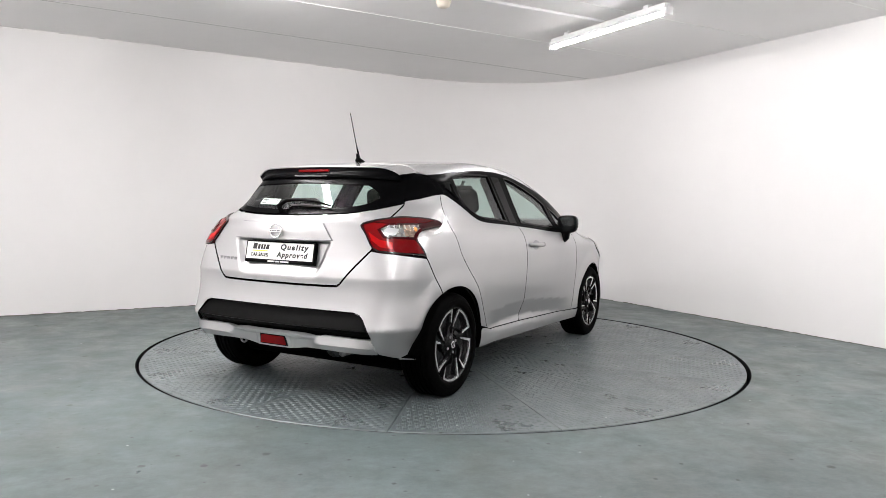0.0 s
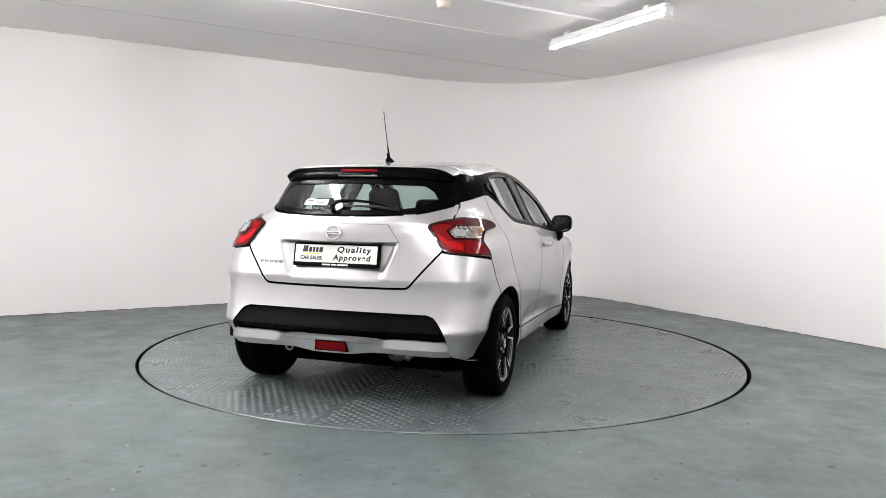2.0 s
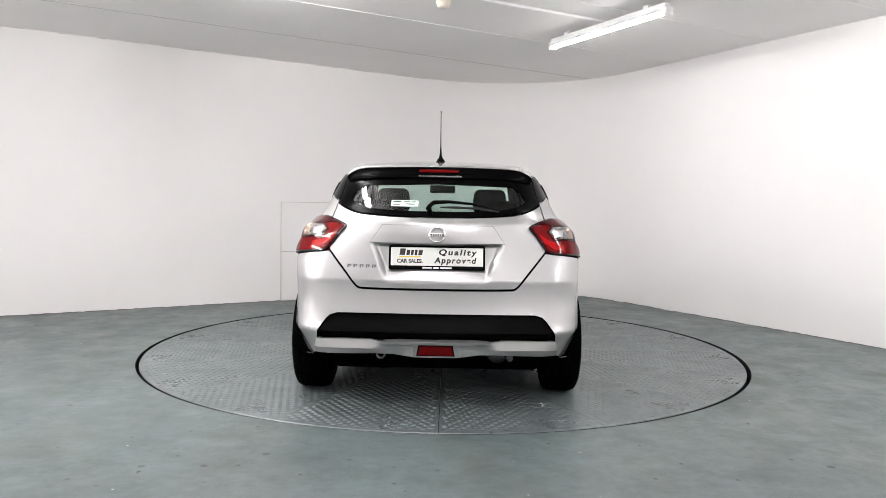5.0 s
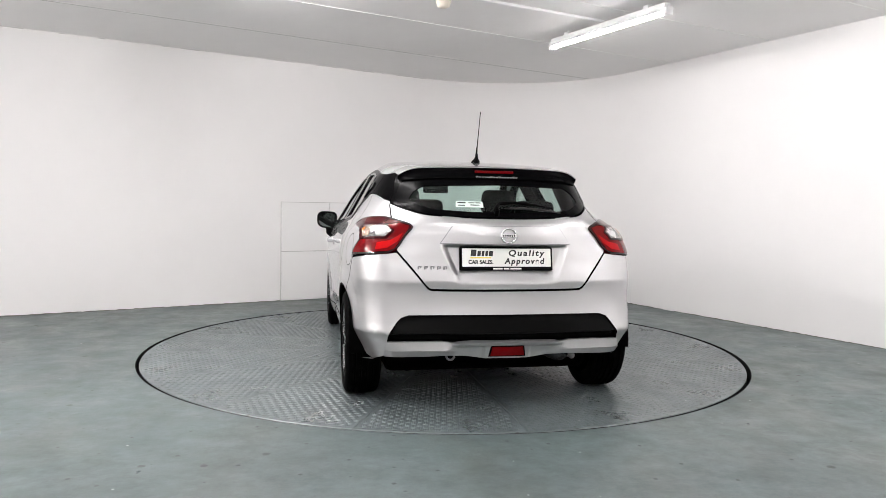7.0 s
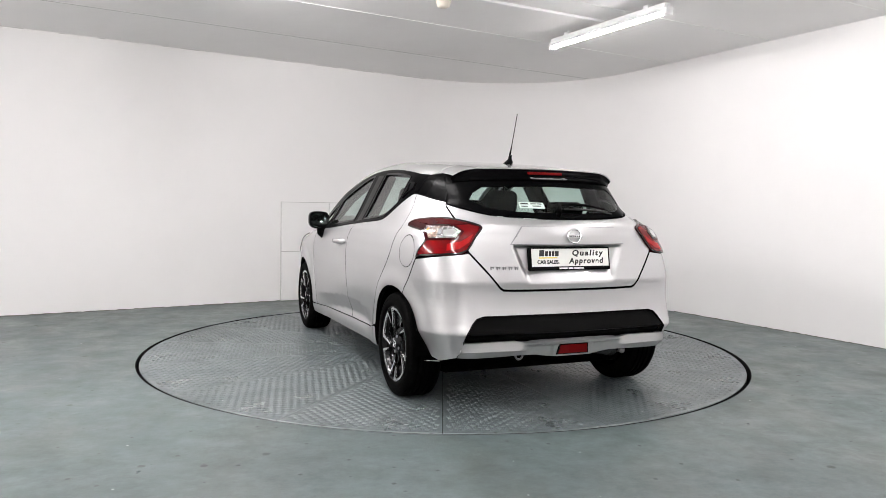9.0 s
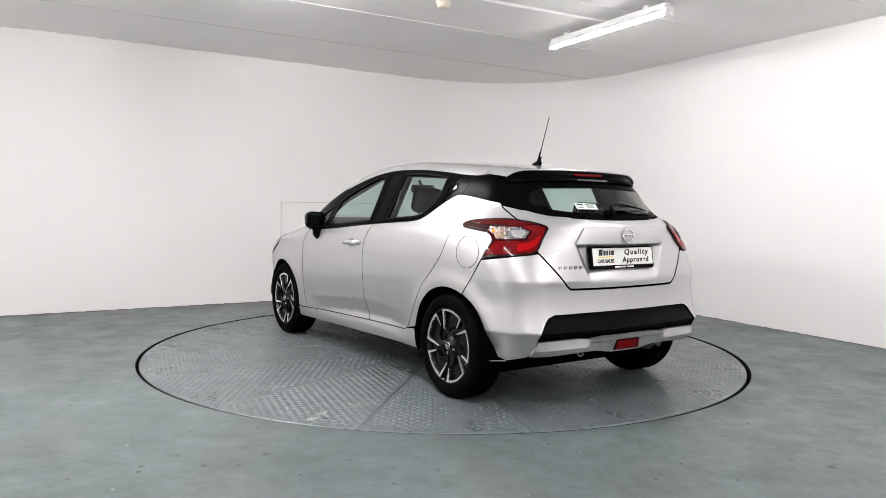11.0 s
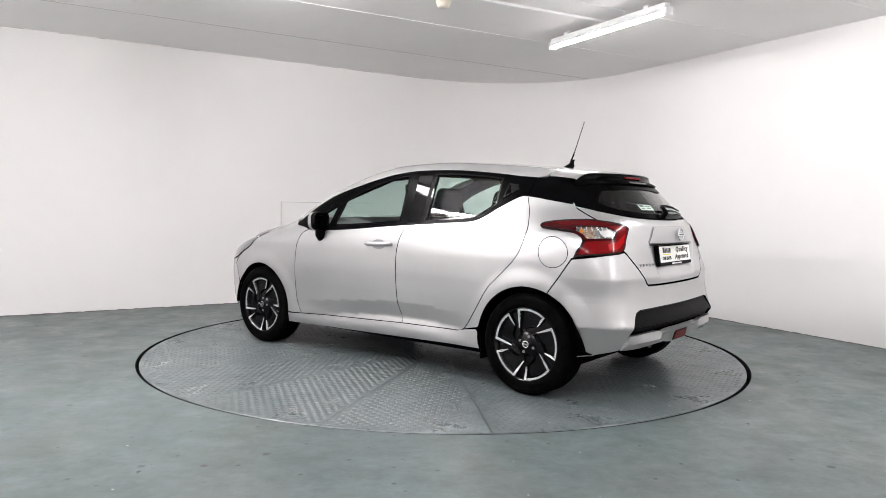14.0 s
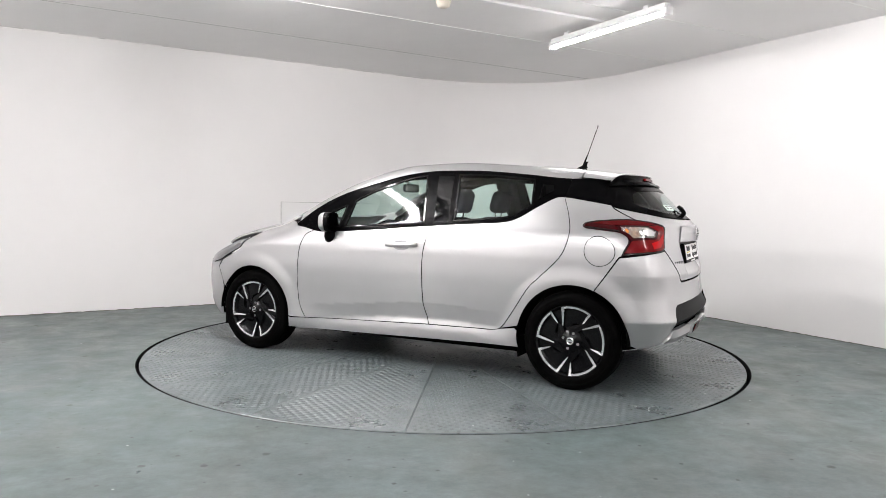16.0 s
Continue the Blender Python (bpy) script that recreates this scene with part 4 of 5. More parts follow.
back_half = [(2 * mid_u - u, z) for u, z in half[::-1]]
foot = [S(1.60, 0.33), S(1.63, 0.24)]
panel("front_bumper", [half + [(mid_u, 0.71)] + back_half + [(2 * mid_u - u, z) for u, z in foot] + [(2 * mid_u - u, z) for u, z in low[::-1]] + [(mid_u, 0.19)] + low + foot[::-1]], M_PAINT, car, grid=0.06)

# ---------------------------------------------------------------- the tail
GLASS_FOOT = smooth_line([(0.594, 1.142), (0.550, 1.120), (0.459, 1.089), (0.36, 1.077), (0.17, 1.068), (0.0, 1.066)], 4)
GLASS_SIDE = smooth_line([(-1.285, 1.318), (-1.33, 1.268), (-1.405, 1.188), (-1.438, 1.150)], 4)
lid_left = [(0.598, 1.128), (0.604, 1.04), (0.598, 0.90)] + smooth_line([(0.592, 0.878), (0.545, 0.822), (0.495, 0.763), (0.446, 0.702), (0.425, 0.685), (0.395, 0.679), (0.20, 0.677), (0.0, 0.677)], 3)
lid = rears([(y, z - 0.006) for y, z in both(GLASS_FOOT)][::-1]) + rears(lid_left) + rears([(-y, z) for y, z in lid_left[::-1][1:]])
tailgate = panel("tailgate", [lid], M_PAINT, car, gap=0.0032, grid=0.014)

# handle bar over the number plate
bar_loop = rears([(0.296, 1.016), (0.361, 0.924), (-0.361, 0.924), (-0.296, 1.016)])
# grey sheet and grey rim paint the shading of the crease round the bar
crease_loop = rears([(0.301, 1.0205), (0.368, 0.922), (-0.368, 0.922), (-0.301, 1.0205)])
panel("bar_crease_shade", [crease_loop], M_ASH, tailgate, off=0.0016, depth=0.004, gap=0.0, grid=0.025)
panel("handle_bar", [bar_loop], M_PAINT, tailgate, off=0.009, depth=0.03, gap=0.0, grid=0.025, rim_mat=M_ASH)

# rear window: one dark pane with a black printed edge
top_u = [rear_u(y, 1.336) for y in (0.44, 0.30, 0.15, 0.0, -0.15, -0.30, -0.44)]
MID_R = SPINE0 - math.pi / 2
right_side = [(2 * MID_R - u, z) for u, z in (S(*p) for p in GLASS_SIDE)]
rear_loop = rears(both(GLASS_FOOT)) + right_side[::-1][1:] + [(u, 1.336) for u in top_u[::-1]] + [S(*p) for p in GLASS_SIDE]
see = smooth_line([(0.50, 1.165), (0.455, 1.130), (0.36, 1.108), (0.18, 1.097), (0.0, 1.096)], 3)
see_loop = rears(both(see)) + rears([(-0.475, 1.205), (-0.42, 1.240), (0.0, 1.252), (0.42, 1.240), (0.475, 1.205)])
rear_window = panel("rear_window", [see_loop], M_REARGLASS, car, off=-0.003, depth=0.003, gap=-0.01, grid=0.05, label="dark tinted rear window", calm=True)
panel("window_border", [rear_loop, see_loop], M_SATIN, rear_window, off=0.0, depth=0.008, gap=0.001, grid=0.03, label="black printed glass border")

# roof spoiler: a silver blade that carries the roof line on, with a gloss black face below it
def spoiler():
    x0 = -1.262
    wide = float(cast(np.array([[x0, 0, 1.322]]), np.array([[0, 1.0, 0]]))[0][1]) - 0.001
    fs = np.sin(np.linspace(-math.pi / 2, math.pi / 2, 49))
    front = on_top(np.full(49, x0), fs * wide)[:, 2]
    end = lambda y: -1.523 + 0.36 * y * y
    tail = []
    bm = bmesh.new()
    rows = []
    for f, zf in zip(fs, front):
        row = []
        ye = 0.548 * f
        for t in np.linspace(0, 1, 9):
            y = f * (wide * (1 - t) + 0.548 * t)
            x = (x0 + 0.10 * y * y) * (1 - t) + end(ye) * t
            row.append(bm.verts.new((x, y, zf + float(curve(x, *ROOF) - curve(x0, *ROOF)))))
        x, z = row[-1].co.x, row[-1].co.z
        tail.append((x, ye, z))
        for dx, dz in ((-0.004, -0.0015), (-0.005, -0.005), (0.003, -0.007)):
            row.append(bm.verts.new((x + dx, ye, z + dz)))
        rows.append(row)
    for p, q in zip(rows, rows[1:]):
        for i in range(len(p) - 1):
            bm.faces.new((p[i], p[i + 1], q[i + 1], q[i]))
    top = part("spoiler", bm, M_PAINT, car, "silver roof spoiler blade", smooth=True)
    bm = bmesh.new()
    rows = []
    for (x, y, z), f in zip(tail, fs):
        z = z - 0.0055
        low = min(1.283 - 0.02 * abs(f) ** 3, z - 0.012)
        foot = cast(np.array([[-1.0, y * 0.985, low]]), np.array([[-1.0, 0, 0]]))[0]
        mid = ((x + 0.010) * 0.45 + (foot[0] - 0.004) * 0.55 + 0.006, y, z * 0.45 + foot[2] * 0.55)
        rows.append([bm.verts.new(v) for v in ((x + 0.05, y, z), (x + 0.001, y, z), (x + 0.004, y, z - 0.006), mid, (foot[0] - 0.010, y * 0.985, foot[2] + 0.010), (foot[0] - 0.006, y * 0.985, foot[2]), (foot[0] + 0.012, y * 0.985, foot[2] + 0.002))])
    for p, q in zip(rows, rows[1:]):
        for i in range(len(p) - 1):
            bm.faces.new((p[i], p[i + 1], q[i + 1], q[i]))
    part("spoiler_face", bm, M_SATIN, top, "gloss black spoiler underside", smooth=True)
    bm = bmesh.new()
    box(bm, -1.540, -0.115, 1.318, -1.50, 0.115, 1.334, 0.004, 2)
    part("high_brake_light", bm, M_RED, top, "narrow red brake light")
    bm = bmesh.new()
    for i in range(15):
        y = 0.115 - i * 0.0165
        x = float(rears_x(y, 1.294)) - 0.024
        box(bm, x, y - 0.0120, 1.2905, x + 0.02, y, 1.2975 + (0.003 if i in (0, 5, 8, 13) else 0))
    part("print_bars", bm, M_PRINT, top, "small pale print")


def rears_x(y, z):
    return cast(np.array([[-1.0, y, z]]), np.array([[-1.0, 0, 0]]))[0][0]


spoiler()

# rear bumper with a black insert and a silver lower trim
ar2 = arch(-WHEEL_X, 0.347, 114, 182, 14)
bl = [R(0.600, 0.872), R(0.64, 0.866), R(0.72, 0.858)] + sides(smooth_line([(-1.546, 0.832), (-1.467, 0.716), (-1.405, 0.626)])) + sides(ar2[1:]) + [S(-1.645, 0.272), R(0.765, 0.262), R(0.700, 0.276), R(0.658, 0.312), R(0.640, 0.367), R(0.646, 0.405), R(0.634, 0.455), R(0.598, 0.505), R(0.575, 0.528), R(0.535, 0.540), R(0.30, 0.542)]
br = [(2 * MID_R - u, z) for u, z in bl[::-1]]
top_edge = smooth_line([(0.592, 0.872), (0.545, 0.815), (0.495, 0.756), (0.446, 0.695), (0.425, 0.678), (0.395, 0.672), (0.20, 0.670), (0.0, 0.670)], 3)
FOLD = [S(-1.62, 0.444), S(-1.68, 0.444), R(0.76, 0.444), R(0.70, 0.444), R(0.662, 0.444)]
bumper = panel("rear_bumper", [bl + [(MID_R, 0.542)] + br + rears([(-y, z) for y, z in top_edge]) + rears(top_edge[::-1][1:])], M_PAINT, car, gap=0.0024, grid=0.014, creases=[FOLD, [(2 * MID_R - u, z) for u, z in FOLD]])
ins = [(0.642, 0.408), (0.630, 0.455), (0.594, 0.504), (0.572, 0.526), (0.535, 0.537), (0.30, 0.539), (0.0, 0.539)]
insl = rears(ins) + rears([(-y, z) for y, z in ins[::-1][1:]]) + rears([(-0.62, 0.402), (-0.30, 0.402), (0.0, 0.402), (0.30, 0.402), (0.62, 0.402)])
def insert_shape(p):
    return -0.006 - 0.020 * step(p[:, 2], 0.44, 0.425) - 0.006 * step(p[:, 2], 0.47, 0.53)
panel("bumper_insert", [insl], M_PLASTIC, bumper, off=insert_shape, depth=0.01, gap=0.001, grid=0.018, label="black plastic bumper insert")
tr = [(0.645, 0.404), (0.50, 0.408), (0.36, 0.409), (0.29, 0.400), (0.20, 0.404), (0.0, 0.404)]
tb = [(0.0, 0.307), (0.10, 0.308), (0.15, 0.309), (0.22, 0.320), (0.32, 0.328), (0.45, 0.322), (0.655, 0.316)]
trim_loop = rears([(y, z) for y, z in tr]) + rears([(-y, z) for y, z in tr[::-1][1:]]) + rears([(-y, z) for y, z in tb[::-1]]) + rears(tb[1:])
def trim_shape(p):
    y, z = np.abs(p[:, 1]), p[:, 2]
    wing = step(y, 0.26, 0.33)
    ridge = wing * (0.020 - 0.42 * np.abs(z - 0.362))
    rise = (1 - wing) * (0.012 * step(z, 0.376, 0.388) - 0.008 * (1 - step(z, 0.37, 0.385)) * step(y, 0.12, 0.14) * (1 - step(y, 0.22, 0.30)))
    return 0.006 + np.maximum(ridge, -0.006) + rise
trim = panel("lower_trim", [trim_loop], M_PAINT, bumper, off=trim_shape, depth=0.03, gap=0.001, grid=0.011, label="silver faceted lower trim", rim_mat=M_PAINT, creases=[rears([(s * y, 0.362) for y in np.linspace(0.34, 0.63, 8)]) for s in (-1, 1)] + [rears([(y, 0.386) for y in np.linspace(-0.20, 0.20, 9)])])
fog = rears([(0.094, 0.326), (0.084, 0.374), (-0.084, 0.374), (-0.094, 0.326)])
panel("fog_surround", [rears([(0.104, 0.319), (0.092, 0.381), (-0.092, 0.381), (-0.104, 0.319)])], M_PLASTIC, bumper, off=0.010, depth=0.02, gap=0.0, grid=0.02)
panel("fog_light", [fog], M_RED, bumper, off=0.014, depth=0.01, gap=0.0, grid=0.02, label="red rear fog light")
lin_r = rears([(0.57, 1.11), (0.585, 0.95), (0.58, 0.80), (0.64, 0.70), (0.70, 0.55), (0.70, 0.33), (0.0, 0.32)]) 
lin_r = lin_r + [(2 * MID_R - u, z) for u, z in lin_r[::-1][1:]] + rears([(-0.45, 1.07), (0.0, 1.055), (0.45, 1.07)])
panel("tail_liner", [lin_r], M_DARK, car, off=-0.040, depth=0.004, grid=0.06)


# ---------------------------------------------------------------- tail lights
def tail_light(mirror):
    k = dict(mirror=mirror)
    out = smooth_line([S(-1.304, 1.016), S(-1.318, 1.032), S(-1.36, 1.042), S(-1.41, 1.048), S(-1.535, 1.056), S(-1.62, 1.048), R(0.555, 1.036), R(0.512, 1.022)], 4)
    out += smooth_line([R(0.503, 1.012), R(0.508, 0.998), R(0.545, 0.955), R(0.590, 0.892), R(0.635, 0.868)], 3)
    out += [R(0.72, 0.860), S(-1.60, 0.850)]
    out += smooth_line([S(-1.557, 0.841), S(-1.570, 0.880), S(-1.588, 0.922), S(-1.582, 0.948), S(-1.562, 0.966), S(-1.52, 0.983), S(-1.40, 0.996), S(-1.325, 1.003)], 3)
    body = panel("tail_light", [out], M_REDDARK, car, off=0.010, depth=0.03, gap=0.0, grid=0.02, label="boomerang-shaped red tail light", **k)
    trim_in = shrink(resample(out, 0.012), 0.0075)
    panel("lens_edge", [out, [tuple(p) for p in trim_in]], M_REDEDGE, body, off=0.0112, depth=0.006, gap=0.0, grid=0.016, label="near-black edge of the lamp", **k)
    red = [R(0.520, 1.010), R(0.530, 0.990), R(0.565, 0.940), R(0.605, 0.888), R(0.64, 0.874), R(0.72, 0.867), S(-1.60, 0.860), S(-1.577, 0.862), S(-1.600, 0.918), S(-1.606, 0.930), R(0.650, 0.940), R(0.600, 0.983), R(0.625, 1.012), R(0.560, 1.020)]
    panel("red_lens", [red], M_RED, body, off=0.0135, depth=0.006, gap=0.0, grid=0.018, label="bright red lens", **k)
    panel("stop_lens", [[R(0.555, 0.972), R(0.585, 0.925), R(0.640, 0.890), R(0.700, 0.880), R(0.690, 0.915), R(0.625, 0.930)]], M_REDHI, body, off=0.0150, depth=0.004, gap=0.0, grid=0.02, **k)
    panel("upper_lens", [[R(0.560, 1.026), S(-1.62, 1.040), S(-1.535, 1.047), S(-1.42, 1.040), S(-1.36, 1.032), S(-1.45, 1.020), S(-1.53, 1.016), R(0.63, 1.016)]], M_REDMID, body, off=0.0125, depth=0.005, gap=0.0, grid=0.02, **k)
    clear = panel("clear_lens", [[S(-1.520, 1.010), R(0.632, 1.009), R(0.604, 0.983), R(0.642, 0.944), S(-1.600, 0.936), S(-1.575, 0.962), S(-1.54, 0.978)]], M_CLEAR, body, off=0.0160, depth=0.006, gap=0.0, grid=0.012, label="clear reversing lens", **k)
    panel("amber_lens", [[S(-1.575, 1.003), S(-1.612, 1.003), S(-1.640, 0.950), S(-1.605, 0.944), S(-1.590, 0.962)]], M_PEACH, clear, off=0.0166, depth=0.003, gap=0.0, grid=0.014, label="pale amber indicator lens", **k)
    panel("lens_frame", [[S(-1.516, 1.014), R(0.628, 1.012), R(0.598, 0.983), R(0.640, 0.939), S(-1.597, 0.931), S(-1.570, 0.960), S(-1.535, 0.976)], [S(-1.526, 1.004), R(0.636, 1.003), R(0.611, 0.983), R(0.645, 0.950), S(-1.608, 0.943), S(-1.584, 0.966), S(-1.55, 0.981)]], M_REDDARK, clear, off=0.0172, depth=0.004, gap=0.0, grid=0.014, **k)
    panel("reflector", [[R(0.640, 0.990), R(0.628, 0.978), R(0.650, 0.958), R(0.690, 0.955), R(0.692, 0.984)]], M_CHROME, clear, off=0.0176, depth=0.004, gap=0.0, grid=0.012, **k)
    s = -1 if mirror else 1
    for a, z, r, m in ((S(-1.640, 0.975)[0], 0.974, 0.012, M_ASH), (S(-1.568, 0.985)[0], 0.983, 0.011, M_AMBER)):
        loop = [(a + r * math.cos(t) * 0.9, z + r * math.sin(t)) for t in np.linspace(0, 2 * math.pi, 17)[:-1]]
        panel("bulb", [loop], m, clear, off=0.0175, depth=0.003, gap=0.0, grid=0.01, **k)
    for f in np.linspace(0, 1, 7):
        a0, a1 = S(-1.53, 1.0)[0] * (1 - f) + R(0.64, 1.0)[0] * f, 0.0025
        panel("rib", [[(a0 - a1, 1.005), (a0 + a1, 1.005), (a0 + a1, 0.985), (a0 - a1, 0.985)]], M_CHROME, clear, off=0.0172, depth=0.003, gap=0.0, grid=0.02, **k)


tail_light(False)
tail_light(True)


# ---------------------------------------------------------------- number plate, badge, lettering
def letters(name, text, size, material, parent, m, width=None, bold=0.0, shear=0.0, spacing=1.0):
    """Flat raised letters in the xy plane of m, centred."""
    cu = bpy.data.curves.new(name, "FONT")
    cu.body, cu.size, cu.extrude, cu.offset, cu.shear = text, size, 0.0008, bold, shear
    cu.align_x, cu.align_y, cu.space_character = "CENTER", "CENTER", spacing
    tmp = new(name, cu)
    bpy.context.view_layer.update()
    me = bpy.data.meshes.new_from_object(tmp)
    bpy.data.objects.remove(tmp)
    bpy.data.curves.remove(cu)
    if width:
        xs = [v.co.x for v in me.vertices]
        f = width / (max(xs) - min(xs))
        for v in me.vertices:
            v.co.x *= f
    me.transform(m)
    me.materials.clear()
    me.materials.append(material)
    ob = new(name, me)
    ob.parent = parent
    return ob


# the plate's own plane: x to the right as seen from behind, y up, z towards the viewer
PLATE = Matrix.Translation((-1.838, 0, 0.845)) @ Matrix(((0, 0.17, -0.985, 0), (-1, 0, 0, 0), (0, 0.985, 0.17, 0), (0, 0, 0, 1)))


def number_plate():
    bm = bmesh.new()
    box(bm, -0.261, -0.064, -0.03, 0.261, 0.064, 0.0, 0.006, 2, m=PLATE)
    holder = part("plate_holder", bm, M_PLASTIC, car, "black number plate holder")
    bm = bmesh.new()
    box(bm, -0.249, -0.044, -0.002, 0.249, 0.055, 0.0016, 0.001, 1, m=PLATE)
    part("plate", bm, M_WHITE, holder, "white dealer plate")
    up = PLATE @ Matrix.Translation((0, 0, 0.0022))
    letters("lettering", "Quality", 0.043, M_INK, holder, up @ Matrix.Translation((0.108, 0.029, 0)), 0.205, 0.0014, 0.16, 1.3)
    letters("lettering", "Approved", 0.043, M_INK, holder, up @ Matrix.Translation((0.098, -0.015, 0)), 0.228, 0.0014, 0.16, 1.25)
    letters("lettering", "CAR SALES.", 0.028, M_INK, holder, up @ Matrix.Translation((-0.146, -0.020, 0)), 0.138, 0.0010)
    # the dealer's mark as plain strokes over a yellow bar
    bm = bmesh.new()
    for x0, x1, y0, y1 in ((-0.205, -0.175, 0.013, 0.048), (-0.168, -0.150, 0.013, 0.041), (-0.144, -0.130, 0.013, 0.041), (-0.124, -0.110, 0.013, 0.041), (-0.104, -0.082, 0.013, 0.041)):
        box(bm, x0, y0, -0.0005, x1, y1, 0.0006, m=up @ Matrix(((1, 0.14, 0, 0), (0, 1, 0, 0), (0, 0, 1, 0), (0, 0, 0, 1))))
    part("mark", bm, M_INK, holder)
    bm = bmesh.new()
    box(bm, -0.205, 0.001, -0.0005, -0.088, 0.007, 0.0006, m=up)
    part("underline", bm, M_YELLOW, holder, "yellow underline")
    bm = bmesh.new()
    for i, w in enumerate((0.052, 0.030, 0.062)):
        x = (-0.078, -0.019, 0.018)[i]
        box(bm, x, -0.0595, -0.0005, x + w, -0.0505, 0.0006, m=up)
    part("print_bars", bm, M_WHITE, holder)
    for x in (-0.12, 0.12):
        bm = bmesh.new()
        bmesh.ops.create_cone(bm, cap_ends=True, segments=14, radius1=0.004, radius2=0.0035, depth=0.002, matrix=up @ Matrix.Translation((x, 0.047, 0)))
        part("screw", bm, M_WHITE, holder)


number_plate()


def badge():
    c = Matrix.Translation((-1.868, 0, 0.970)) @ Matrix(((0, 0.05, -0.998, 0), (-1, 0, 0, 0), (0, 0.998, 0.05, 0), (0, 0, 0, 1)))
    bm = bmesh.new()
    ring = [c @ Vector((0.041 * math.cos(t), 0.038 * math.sin(t), 0)) for t in np.linspace(0, 2 * math.pi, 41)[:-1]]
    tube(bm, ring, 0.0052, 8, closed=True)
    ob = part("badge", bm, M_CHROME, car, "round chrome badge with a bar", smooth=True)
    bm = bmesh.new()
    box(bm, -0.048, -0.009, -0.004, 0.048, 0.009, 0.006, 0.002, 2, m=c)
    part("badge_bar", bm, M_CHROME, ob)
    bm = bmesh.new()
    for i in range(6):
        box(bm, -0.036 + i * 0.0125, -0.004, 0.0055, -0.028 + i * 0.0125, 0.004, 0.0066, m=c)
    part("print_bars", bm, M_INK, ob)
    # the model name as plain chrome strokes
    bm = bmesh.new()
    for i in range(5):
        y = 0.487 - i * 0.034
        p = cast(np.array([[-1.0, y, 0.795]]), np.array([[-1.0, 0, 0]]))[0]
        for j in range(2):
            box(bm, p[0] - 0.004, y - 0.008 - j * 0.013, 0.785, p[0] + 0.006, y - j * 0.013, 0.802, 0.001, 1)
        box(bm, p[0] - 0.004, y - 0.021, 0.7985, p[0] + 0.006, y, 0.8035)
    part("model_name", bm, M_ASH, car, "small chrome model name as strokes")


badge()


# ---------------------------------------------------------------- wiper, aerial, stickers
def wiper():
    g = lambda y, z, o: tuple((lambda p: p + normal_of(p[None])[0] * o)(cast(np.array([[-1.0, y, z]]), np.array([[-1.0, 0, 0]]))[0]))
    bm = bmesh.new()
    a = g(0.045, 1.083, 0.004)
    rod(bm, g(0.045, 1.083, -0.005), g(0.045, 1.083, 0.034), 0.016, 0.011, 16)
    hub = part("wiper_hub", bm, M_PLASTIC, car, "black wiper pivot", smooth=False)
    bm = bmesh.new()
    tube(bm, [g(0.055, 1.083, 0.030), g(0.045, 1.100, 0.032), g(0.025, 1.124, 0.028), g(-0.06, 1.132, 0.024), g(-0.18, 1.124, 0.022), g(-0.29, 1.104, 0.018)], [0.013, 0.013, 0.012, 0.009, 0.007, 0.004], 8)
    part("wiper_arm", bm, M_PLASTIC, hub, smooth=True)
    bm = bmesh.new()
    tube(bm, [g(-0.01, 1.110, 0.010), g(-0.10, 1.110, 0.012), g(-0.22, 1.104, 0.012), g(-0.335, 1.090, 0.008)], [0.004, 0.007, 0.006, 0.003], 8)
    part("wiper_blade", bm, M_SEAL, hub, smooth=True)


wiper()


def aerial():
    bm = bmesh.new()
    prof = [(0.030, 1.404), (0.031, 1.412), (0.026, 1.420), (0.015, 1.432), (0.009, 1.446), (0.0075, 1.462)]
    rings = []
    for k, (r, z) in enumerate(prof):
        rings.append([bm.verts.new((-1.048 - 0.010 * k + 1.35 * r * math.cos(t), 0.9 * r * math.sin(t), z)) for t in np.linspace(0, 2 * math.pi, 17)[:-1]])
    for p, q in zip(rings, rings[1:]):
        for i in range(16):
            bm.faces.new((p[i], p[(i + 1) % 16], q[(i + 1) % 16], q[i]))
    bm.faces.new(rings[-1])
    base = part("aerial_foot", bm, M_PLASTIC, car, "black roof aerial", smooth=True)
    bm = bmesh.new()
    tube(bm, [(-1.072, 0, 1.440), (-1.088, 0, 1.478), (-1.100, 0, 1.510)], [0.0068, 0.0058, 0.0036], 10)
    tube(bm, [(-1.100, 0, 1.508), (-1.170, 0, 1.712)], [0.0030, 0.0024], 8)
    tube(bm, [(-1.169, 0, 1.710), (-1.171, 0, 1.717)], [0.0034, 0.0034], 8)
    part("mast", bm, M_PLASTIC, base, smooth=True)


aerial()
st = rears([(0.262, 1.120), (0.110, 1.118), (0.110, 1.150), (0.258, 1.152)])
sticker = panel("sticker", [st], M_STICKER, rear_window, off=0.004, depth=0.003, gap=0.0, grid=0.03, label="pale green dealer sticker on the glass")
for y0, y1, z0, z1 in ((0.250, 0.205, 1.139, 1.147), (0.250, 0.212, 1.126, 1.131), (0.190, 0.155, 1.140, 1.145), (0.150, 0.122, 1.140, 1.145), (0.182, 0.130, 1.128, 1.133)):
    panel("print_bars", [rears([(y0, z0), (y1, z0), (y1, z1), (y0, z1)])], M_INK, sticker, off=0.0046, depth=0.001, gap=0.0, grid=0.03)


